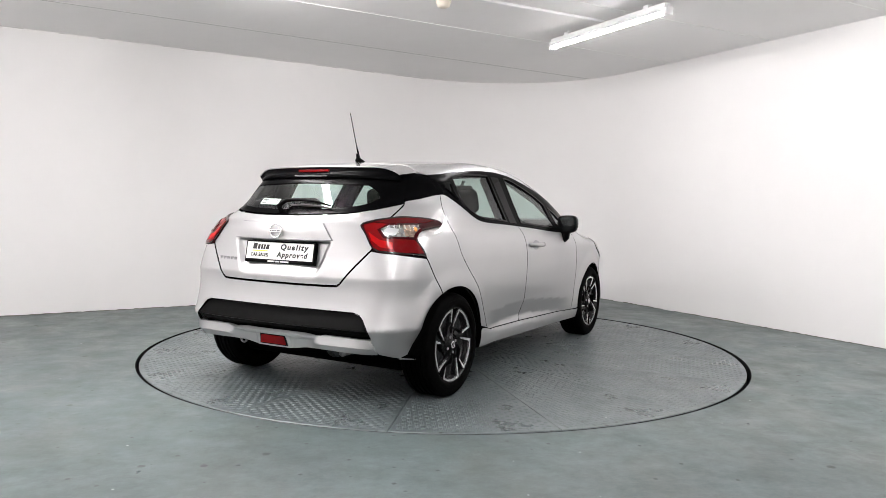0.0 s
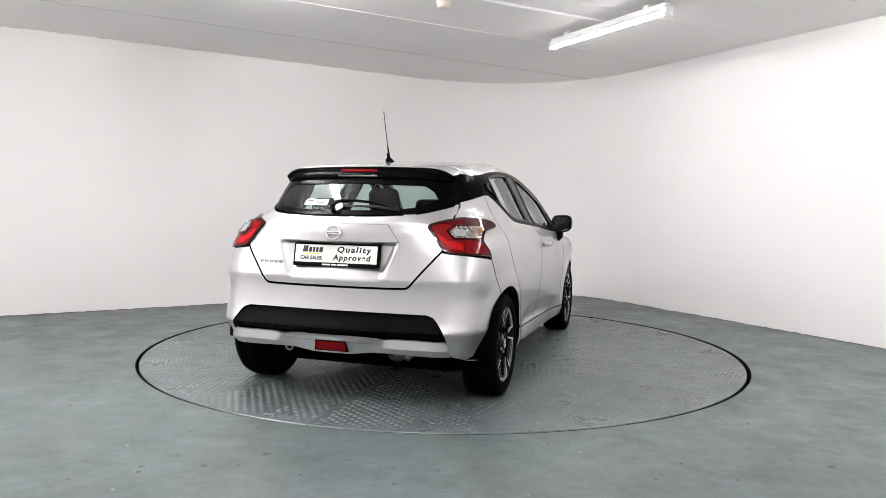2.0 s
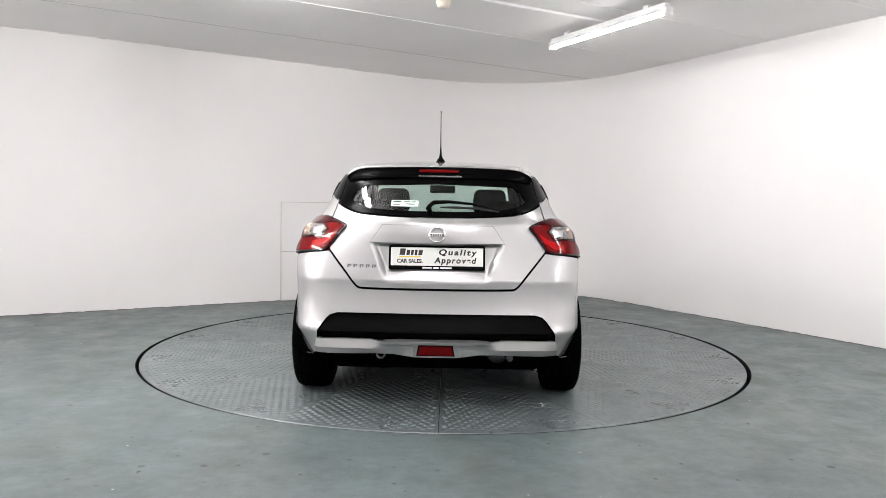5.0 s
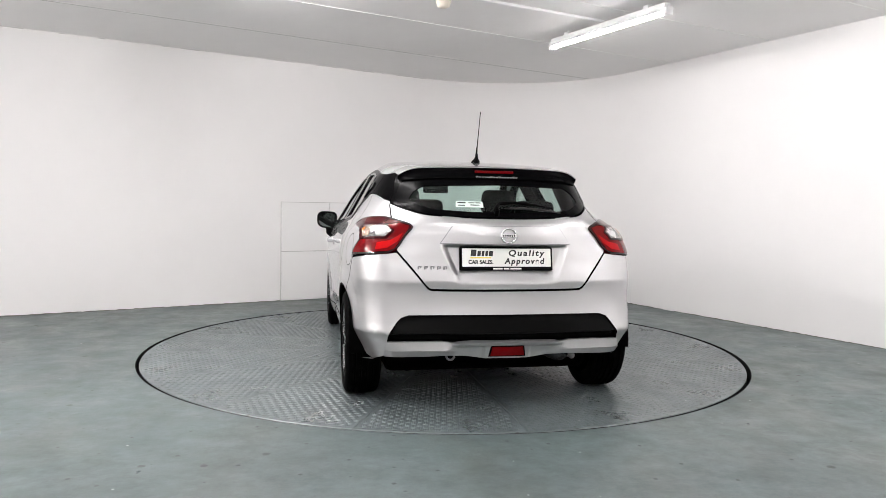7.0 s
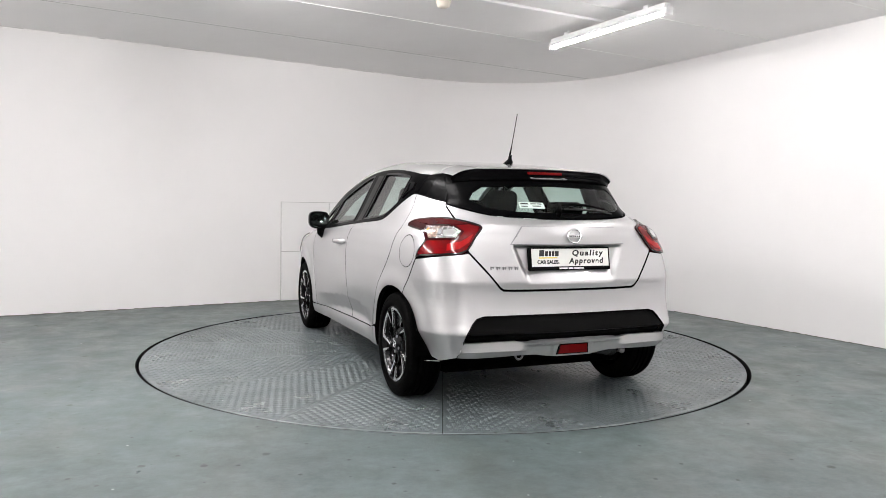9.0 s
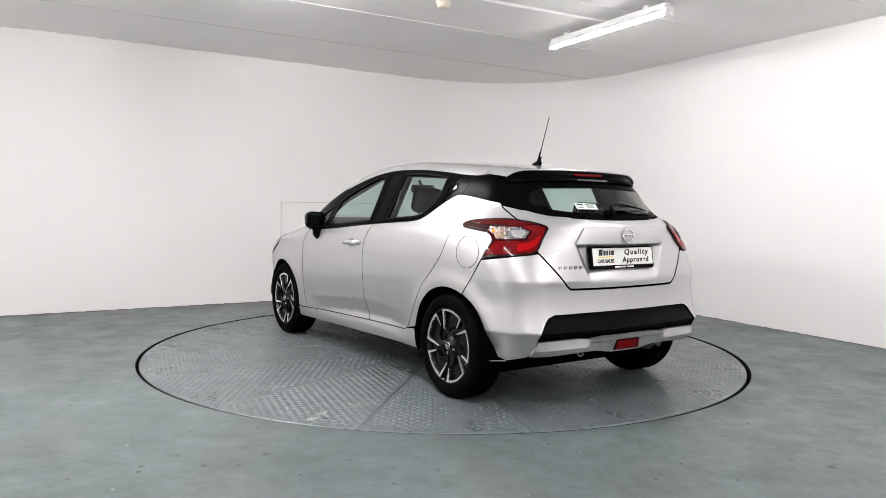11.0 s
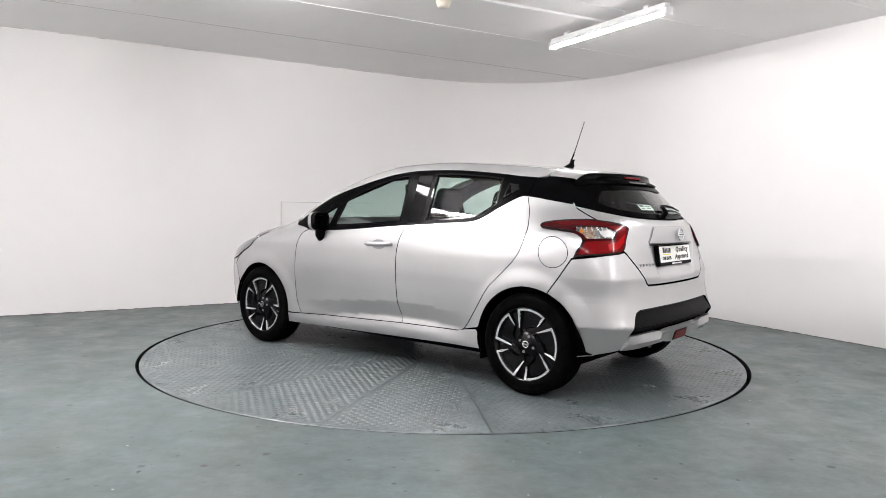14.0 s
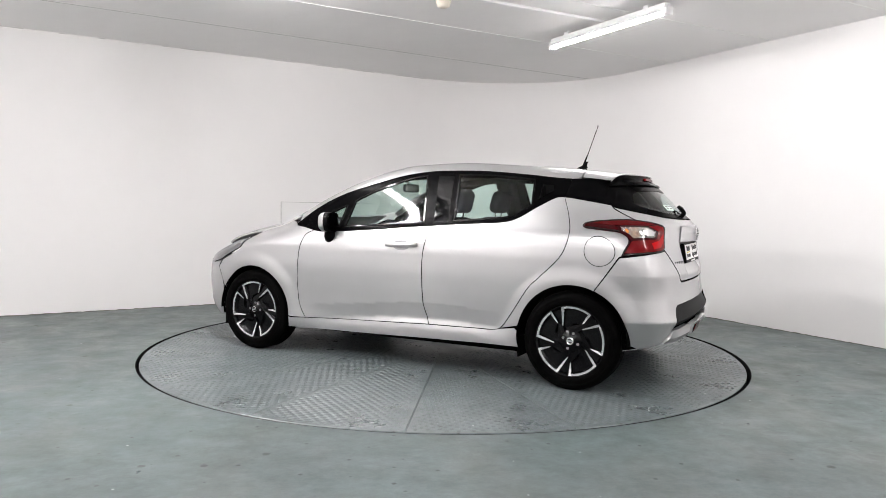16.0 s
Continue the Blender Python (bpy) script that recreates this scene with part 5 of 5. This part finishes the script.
# ---------------------------------------------------------------- door mirrors and handles
def door_mirror(mirror):
    s = -1 if mirror else 1
    def shell(x0, x1, k=1.0):
        bm = bmesh.new()
        rows = []
        for i, f in enumerate(np.linspace(0, 1, 9)):
            x = x0 + (x1 - x0) * f
            sc = math.sqrt(max(0.02, 1 - (max(0, f - 0.15) / 0.86) ** 2.2)) * k
            ring = []
            for t in np.linspace(0, 2 * math.pi, 29)[:-1]:
                c, n = math.cos(t), math.sin(t)
                cy = math.copysign(abs(c) ** 0.55, c) * 0.084 * sc
                cz = math.copysign(abs(n) ** 0.60, n) * 0.072 * sc * (1 - 0.12 * c)
                ring.append(bm.verts.new((x - 0.10 * cy, s * (0.888 + cy), 0.998 + cz + 0.08 * cy)))
            rows.append(ring)
        for p, q in zip(rows, rows[1:]):
            for i in range(28):
                bm.faces.new((p[i], p[(i + 1) % 28], q[(i + 1) % 28], q[i]))
        bm.faces.new(rows[-1])
        return bm, rows
    bm, rows = shell(0.522, 0.598)
    ob = part("door_mirror", bm, M_PAINT, car, "silver and black door mirror", smooth=True)
    bm = bmesh.new()
    prev = None
    for x, k in ((0.525, 1.0), (0.500, 1.0), (0.486, 0.965), (0.484, 0.90), (0.494, 0.87), (0.498, 0.5), (0.498, 0.02)):
        ring = []
        for t in np.linspace(0, 2 * math.pi, 29)[:-1]:
            c, n = math.cos(t), math.sin(t)
            cy = math.copysign(abs(c) ** 0.55, c) * 0.084 * k
            cz = math.copysign(abs(n) ** 0.60, n) * 0.072 * k * (1 - 0.12 * c)
            ring.append(bm.verts.new((x - 0.10 * cy, s * (0.888 + cy), 0.998 + cz + 0.08 * cy)))
        if prev:
            for i in range(28):
                bm.faces.new((prev[i], prev[(i + 1) % 28], ring[(i + 1) % 28], ring[i]))
        prev = ring
    part("mirror_case", bm, M_BLACK, ob, "gloss black mirror case", smooth=True)
    bm = bmesh.new()
    ring = []
    for t in np.linspace(0, 2 * math.pi, 29)[:-1]:
        c, n = math.cos(t), math.sin(t)
        cy = math.copysign(abs(c) ** 0.55, c) * 0.068
        cz = math.copysign(abs(n) ** 0.60, n) * 0.058 * (1 - 0.12 * c)
        ring.append(bm.verts.new((0.4905 - 0.10 * cy, s * (0.888 + cy), 0.998 + cz + 0.08 * cy)))
    bm.faces.new(ring)
    part("mirror_glass", bm, mat("mirror_silver", (0.17, 0.195, 0.19), 0.02, 1.0), ob, "mirror glass")
    bm = bmesh.new()
    tube(bm, [(0.56, s * 0.80, 0.880), (0.545, s * 0.83, 0.885), (0.535, s * 0.858, 0.905), (0.530, s * 0.875, 0.955)], [0.040, 0.046, 0.042, 0.030], 12)
    part("mirror_arm", bm, M_PLASTIC, ob, "black mirror arm", smooth=True)


door_mirror(False)
door_mirror(True)


def door_handle(door, mirror):
    s = -1 if mirror else 1
    y0 = float(on_skin(np.array([-0.06]), np.array([0.855]))[0][1])
    # no hollow here: a flat grey oval paints the recess's shade
    loop = [(-0.062 + 0.068 * math.cos(t), 0.855 + 0.034 * math.sin(t)) for t in np.linspace(0, 2 * math.pi, 25)[:-1]]
    cup = panel("handle_cup_shade", [loop], M_ASH, door, off=0.0008, depth=0.004, gap=0, grid=0.02, mirror=mirror, label="flat grey patch painted as the shade of the recess behind the handle")
    bm = bmesh.new()
    rows = []
    for x, h, o, th in ((0.060, 0.006, 0.000, 0.006), (0.048, 0.012, 0.018, 0.010), (0.01, 0.015, 0.034, 0.012), (-0.06, 0.016, 0.040, 0.012), (-0.14, 0.017, 0.036, 0.013), (-0.178, 0.017, 0.026, 0.014), (-0.190, 0.013, 0.006, 0.008)):
        ring = []
        for t in np.linspace(0, 2 * math.pi, 15)[:-1]:
            ring.append(bm.verts.new((x, s * (y0 + o + th * math.cos(t)), 0.857 - 0.02 * x + h * math.sin(t))))
        rows.append(ring)
    for p, q in zip(rows, rows[1:]):
        for i in range(14):
            bm.faces.new((p[i], p[(i + 1) % 14], q[(i + 1) % 14], q[i]))
    bm.faces.new(rows[0])
    bm.faces.new(rows[-1])
    part("handle", bm, M_PAINT, door, "silver door handle", smooth=True)


for (front, rear), mirror in zip(DOORS, (False, True)):
    door_handle(front, mirror)


# ---------------------------------------------------------------- wheels: the outer face at +y
def build_wheel():
    top = new("wheel")
    bm = bmesh.new()
    prof = [(0.220, -0.095), (0.235, -0.100), (0.270, -0.102), (0.292, -0.094), (0.303, -0.080)]
    for y0 in (-0.050, -0.017, 0.017, 0.050):
        prof += [(0.307, y0 - 0.006), (0.300, y0 - 0.005), (0.300, y0 + 0.005), (0.307, y0 + 0.006)]
    prof += [(0.303, 0.080), (0.298, 0.088), (0.290, 0.096), (0.278, 0.1015), (0.268, 0.1035), (0.2665, 0.1022), (0.252, 0.1045), (0.236, 0.1035), (0.228, 0.098), (0.221, 0.090)]
    lathe(bm, prof, 72)
    tyre = part("tyre", bm, M_RUBBER, top, "black road tyre", smooth=True)
    tyre.data.set_sharp_from_angle(angle=radians(45))
    # shoulder blocks round the tread
    verts, faces = [], []
    for side in (-1, 1):
        for i in range(64):
            a, da = 2 * math.pi * i / 64, 2 * math.pi / 64 * 0.36
            b = len(verts)
            for r in (0.3015, 0.3085):
                for yy in (0.060, 0.086):
                    for d in (-da, da):
                        rr = r - (0.008 if yy > 0.07 else 0)
                        verts.append((rr * math.cos(a + d), side * yy, rr * math.sin(a + d)))
            faces += [tuple(b + k for k in f) for f in ((4, 5, 7, 6), (0, 1, 5, 4), (2, 3, 7, 6), (0, 2, 6, 4), (1, 3, 7, 5))]
    me = bpy.data.meshes.new("tread_block")
    me.from_pydata(verts, [], faces)
    me.materials.append(M_RUBBER)
    ob = tagged(new("tread_block", me), kind="stuff")
    ob.parent = tyre
    bm = bmesh.new()
    lathe(bm, [(0.214, -0.090), (0.205, -0.07), (0.198, 0.02), (0.205, 0.074), (0.212, 0.086), (0.219, 0.093), (0.2225, 0.096), (0.2215, 0.090)], 72)
    rim = part("rim", bm, M_RIM, top, "gloss black alloy rim", smooth=True)
    # five broad black spokes between the openings
    def pt(r, a, y):
        return (r * math.cos(radians(a)), y, r * math.sin(radians(a)))
    for k in range(5):
        o = 72 * k
        bm = bmesh.new()
        spoke = [(0.05, 55), (0.05, 8), (0.09, -4), (0.135, 52 - 0), (0.205, 55), (0.205, 74), (0.105, 60)]
        f0 = [bm.verts.new(pt(r, a + o, 0.070 + 0.10 * max(0, 0.12 - r))) for r, a in spoke]
        f1 = [bm.verts.new(pt(r, a + o, 0.030)) for r, a in spoke]
        bm.faces.new(f0)
        for i in range(len(f0)):
            bm.faces.new((f0[i], f0[i - 1], f1[i - 1], f1[i]))
        part("spoke", bm, M_RIM, rim)
        # wide blade that carries the machined outline
        bm = bmesh.new()
        blade = [(0.045, 48), (0.105, 60.5), (0.150, 69), (0.214, 74)] + [(0.214, 74 + 53 * f / 6) for f in range(1, 7)] + [(0.175, 126.5), (0.135, 125), (0.112, 100), (0.085, 84), (0.06, 90)]
        f0 = [bm.verts.new(pt(r, a + o, 0.074 + (0.016 if r > 0.2 else 0.010 if r > 0.1 else 0.004))) for r, a in blade]
        f1 = [bm.verts.new(pt(r, a + o, 0.045)) for r, a in blade]
        inner = [bm.verts.new(pt(max(r - 0.02, 0.05) if r > 0.2 else r * 0.98 + 0.006, a * 0.86 + 100 * 0.14 + o, 0.066)) for r, a in blade]
        n = len(f0)
        for i in range(n):
            bm.faces.new((f0[i], f0[i - 1], f1[i - 1], f1[i]))
            bm.faces.new((f0[i], inner[i], inner[i - 1], f0[i - 1]))
        bm.faces.new(inner)
        bl = part("blade", bm, M_RIM, rim)
        bm = bmesh.new()
        path = [(0.106, 60.5), (0.160, 69.2), (0.2155, 74)] + [(0.2155, 74 + 53 * f / 10) for f in range(1, 11)] + [(0.175, 126.3), (0.135, 125)]
        wide = [0.005, 0.013, 0.016] + [0.0125] * 9 + [0.015, 0.013, 0.005]
        pts = [np.array([r * math.cos(radians(a + o)), r * math.sin(radians(a + o))]) for r, a in path]
        mid = np.array([0.165 * math.cos(radians(100 + o)), 0.165 * math.sin(radians(100 + o))])
        rows = []
        for i, p in enumerate(pts):
            d = pts[min(i + 1, len(pts) - 1)] - pts[max(i - 1, 0)]
            nrm = np.array([-d[1], d[0]]) / np.linalg.norm(d)
            if nrm @ (mid - p) < 0:
                nrm = -nrm
            q = p + nrm * wide[i]
            y = 0.0935 if np.linalg.norm(p) > 0.2 else 0.0875 if np.linalg.norm(p) > 0.14 else 0.0845
            rows.append([bm.verts.new(v) for v in ((p[0], y - 0.01, p[1]), (p[0], y, p[1]), (q[0], y - 0.001, q[1]), (q[0], y - 0.012, q[1]))])
        for a, b in zip(rows, rows[1:]):
            for i in range(3):
                bm.faces.new((a[i], a[i + 1], b[i + 1], b[i]))
        bm.faces.new(rows[0])
        bm.faces.new(rows[-1])
        part("machined_edge", bm, M_ALLOY, bl, "bright machined edge")
    bm = bmesh.new()
    lathe(bm, [(0.0, 0.030), (0.19, 0.020), (0.20, -0.05)], 48)
    part("brake_disc", bm, M_DARK, top, "dark brake behind the spokes", smooth=False)
    bm = bmesh.new()
    lathe(bm, [(0.075, 0.060), (0.070, 0.078), (0.034, 0.080), (0.030, 0.086), (0.0, 0.088)], 40)
    hub = part("hub", bm, M_RIM, rim, smooth=True)
    bm = bmesh.new()
    tube(bm, [(0.019 * math.cos(t), 0.089, 0.019 * math.sin(t)) for t in np.linspace(0, 2 * math.pi, 25)[:-1]], 0.0032, 6, closed=True)
    box(bm, -0.022, 0.085, -0.005, 0.022, 0.092, 0.005)
    part("centre_cap", bm, M_CHROME, hub, "chrome centre cap", smooth=False)
    for k in range(4):
        a = radians(20 + 90 * k)
        bm = bmesh.new()
        rod(bm, (0.05 * math.cos(a), 0.070, 0.05 * math.sin(a)), (0.05 * math.cos(a), 0.083, 0.05 * math.sin(a)), 0.0085, n=8)
        part("wheel_nut", bm, M_ASH, hub)
    return top


wheel = build_wheel()
wheel.parent = car
wheel["label"] = "black alloy wheel with machined edges"
FACE = 0.745
wheel.matrix_basis = pose(-WHEEL_X, FACE, WHEEL_Z, 0, 0, 0)
for x, s, spin in ((WHEEL_X, 1, 18), (-WHEEL_X, -1, 40), (WHEEL_X, -1, 10)):
    m = Matrix.Translation((x, s * FACE, WHEEL_Z)) @ (Matrix.Rotation(math.pi, 4, "Z") if s < 0 else Matrix.Identity(4)) @ Matrix.Rotation(radians(spin), 4, "Y")
    copy_thing(wheel, m)


# ---------------------------------------------------------------- wheel wells, underside, cabin
def wells():
    for cx, rr in ((-WHEEL_X, 0.350), (WHEEL_X, 0.343)):
        for s in (-1, 1):
            bm = bmesh.new()
            rows = []
            for y in (0.50, 0.832):
                rows.append([bm.verts.new((cx + rr * math.cos(t), s * y, WHEEL_Z + rr * math.sin(t))) for t in np.linspace(-0.02, math.pi + 0.02, 33)])
            for i in range(32):
                bm.faces.new((rows[0][i], rows[0][i + 1], rows[1][i + 1], rows[1][i]))
            bm.faces.new(rows[0])
            part("wheel_well", bm, M_DARK, car, "black wheel arch lining")
            x = cx + rr + 0.004 if cx < 0 else cx + rr - 0.02
            bm = bmesh.new()
            box(bm, x - 0.006, min(s * 0.64, s * 0.80), 0.165, x + 0.006, max(s * 0.64, s * 0.80), 0.30, 0.003, 1)
            part("air_deflector", bm, M_PLASTIC, car)
    # plain slabs, set low to keep bounced light from under the car
    bm = bmesh.new()
    box(bm, -1.48, -0.62, 0.155, 1.70, 0.62, 0.34, 0.04, 2)
    part("underbody", bm, M_DARK, car, "black underbody")
    bm = bmesh.new()
    box(bm, -0.86, -0.73, 0.180, 0.88, 0.73, 0.31, 0.03, 1)
    part("floor_pan", bm, M_DARK, car)
    bm = bmesh.new()
    tube(bm, [(-1.40, -0.30, 0.33), (-1.60, -0.34, 0.325), (-1.76, -0.34, 0.322)], [0.07, 0.078, 0.062], 16)
    ex = part("exhaust_silencer", bm, M_DARKCHROME, car, "dull grey exhaust silencer", smooth=True)
    bm = bmesh.new()
    tube(bm, [(-1.70, -0.40, 0.29), (-1.76, -0.41, 0.295), (-1.78, -0.41, 0.290)], 0.018, 12)
    part("tail_pipe", bm, M_ASH, ex, smooth=True)
    bm = bmesh.new()
    tube(bm, [(-1.80 - 0.012, 0.30 + 0.022 * math.cos(t), 0.312 + 0.022 * math.sin(t)) for t in np.linspace(math.pi, 2 * math.pi, 9)], 0.006, 8)
    part("tow_eye", bm, M_ASH, car, smooth=True)
    bm = bmesh.new()
    tube(bm, [(-1.263, -0.62, 0.29), (-1.263, 0.62, 0.29)], 0.05, 12)
    part("rear_axle", bm, M_DARK, car)


wells()


def seat(x, y, w, back_h, lean):
    bm = bmesh.new()
    box(bm, x - 0.25, y - w / 2, 0.28, x + 0.27, y + w / 2, 0.54, 0.06, 4)
    ob = part("seat", bm, M_SEAT, car, "dark cloth seat", smooth=True)
    bm = bmesh.new()
    m = Matrix.Translation((x - 0.24, y, 0.50)) @ Matrix.Rotation(radians(-lean), 4, "Y")
    vs = box(bm, -0.07, -w / 2, -0.03, 0.07, w / 2, back_h, 0.055, 4)
    for v in bm.verts:
        f = max(0, v.co.z / back_h)
        v.co.y *= 1 - 0.22 * f ** 3
    bmesh.ops.transform(bm, matrix=m, verts=bm.verts[:])
    part("backrest", bm, M_SEAT, ob, smooth=True)
    bm = bmesh.new()
    box(bm, -0.045, -0.125, back_h + 0.035, 0.055, 0.125, back_h + 0.215, 0.045, 4)
    for v in bm.verts:
        v.co.y *= 1 - 0.9 * max(0, v.co.z - back_h - 0.12)
    bmesh.ops.transform(bm, matrix=m, verts=bm.verts[:])
    head = part("headrest", bm, M_SEAT, ob, smooth=True)
    for d in (-0.06, 0.06):
        bm = bmesh.new()
        rod(bm, m @ Vector((0, d, back_h - 0.03)), m @ Vector((0, d, back_h + 0.06)), 0.006, n=8)
        part("headrest_post", bm, M_CHROME, head)


seat(0.12, 0.36, 0.50, 0.56, 14)
seat(0.12, -0.36, 0.50, 0.56, 14)


def bench():
    bm = bmesh.new()
    box(bm, -0.98, -0.62, 0.28, -0.44, 0.62, 0.55, 0.06, 3)
    ob = part("rear_bench", bm, M_SEAT, car, "dark cloth rear bench", smooth=True)
    m = Matrix.Translation((-1.0, 0, 0.52)) @ Matrix.Rotation(radians(-18), 4, "Y")
    bm = bmesh.new()
    box(bm, -0.07, -0.62, -0.03, 0.07, 0.62, 0.52, 0.05, 3)
    bmesh.ops.transform(bm, matrix=m, verts=bm.verts[:])
    part("backrest", bm, M_SEAT, ob, smooth=True)
    for y in (-0.36, 0.36):
        bm = bmesh.new()
        box(bm, -0.04, y - 0.125, 0.53, 0.045, y + 0.125, 0.675, 0.035, 3)
        bmesh.ops.transform(bm, matrix=m, verts=bm.verts[:])
        part("headrest", bm, M_SEAT, ob, smooth=True)
    bm = bmesh.new()
    box(bm, -1.68, -0.50, 0.99, -1.22, 0.50, 1.01, 0.008, 1)
    part("parcel_shelf", bm, M_TUB, car, "black parcel shelf")
    for s in (-1, 1):
        bm = bmesh.new()
        box(bm, -1.62, s * 0.62 - 0.01, 0.30, -0.9, s * 0.62 + 0.01, 1.0)
        part("boot_trim", bm, M_TUB, car)


bench()


def cabin():
    bm = bmesh.new()
    box(bm, 0.66, -0.70, 0.55, 1.16, 0.70, 0.93, 0.09, 4)
    dash = part("dashboard", bm, M_TUB, car, "black dashboard", smooth=True)
    bm = bmesh.new()
    c = Matrix.Translation((0.50, -0.36, 0.88)) @ Matrix.Rotation(radians(-65), 4, "Y")
    tube(bm, [c @ Vector((0.18 * math.cos(t), 0.18 * math.sin(t), 0)) for t in np.linspace(0, 2 * math.pi, 33)[:-1]], 0.015, 8, closed=True)
    rod(bm, c @ Vector((-0.17, 0, 0)), c @ Vector((0.05, 0, 0)), 0.02)
    rod(bm, c @ Vector((0, -0.17, 0)), c @ Vector((0, 0.17, 0)), 0.018)
    rod(bm, c @ Vector((0, 0, 0.01)), c @ Vector((0, 0, -0.25)), 0.05)
    part("steering_wheel", bm, M_TUB, dash, smooth=True)
    bm = bmesh.new()
    box(bm, 0.335, -0.105, 1.235, 0.375, 0.105, 1.300, 0.014, 3)
    rod(bm, (0.365, 0, 1.29), (0.41, 0, 1.335), 0.012)
    part("rear_view_mirror", bm, M_TUB, car, "black inside mirror", smooth=True)
    # roof lining just under the roof
    xs, ys = np.linspace(0.12, -1.40, 20), np.linspace(-0.50, 0.50, 9)
    verts, faces = [], []
    for x in xs:
        p = on_top(np.full(9, x), ys * (1 - 0.12 * max(0, -x - 0.9)))
        verts += [(a, b, c - 0.030 - 0.03 * (abs(b) > 0.45)) for a, b, c in p]
    for i in range(len(xs) - 1):
        for j in range(8):
            a = i * 9 + j
            faces.append((a, a + 1, a + 10, a + 9))
    me = bpy.data.meshes.new("roof_lining")
    me.from_pydata(verts, [], faces)
    me.materials.append(M_LINING)
    new("roof_lining", me).parent = car
    for s in (-1, 1):
        # pillar trims inside
        bm = bmesh.new()
        tube(bm, [(-0.33, s * 0.71, 1.0), (-0.30, s * 0.54, 1.33)], 0.034, 8)
        tube(bm, [(0.88, s * 0.66, 0.99), (0.55, s * 0.60, 1.17), (0.08, s * 0.53, 1.34)], 0.028, 8)
        tube(bm, [(0.08, s * 0.53, 1.335), (-0.30, s * 0.52, 1.36), (-0.9, s * 0.53, 1.33), (-1.2, s * 0.50, 1.30)], 0.03, 8)
        tube(bm, [(-1.18, s * 0.60, 1.10), (-1.20, s * 0.50, 1.29)], 0.045, 8)
        part("pillar_trim", bm, M_TUB, car, smooth=True)


cabin()



# ---------------------------------------------------------------- motion of the turntable and the car on it
def heading(t):
    return 60.756 + 5.7646 * t - 0.109 * (t / 8 - 1) ** 2


def motions():
    turn, drive = [], []
    for k in range(33):
        t = k * 0.5
        h = heading(t)
        c, s = math.cos(radians(h)), math.sin(radians(h))
        turn.append((t, pose(0, 0, 0, 0, 0, h)))
        drive.append((t, pose(CAR_X * c - CAR_Y * s, CAR_X * s + CAR_Y * c, 0, 0, 0, h)))
    walk(turntable, turn)
    walk(car, drive)


motions()
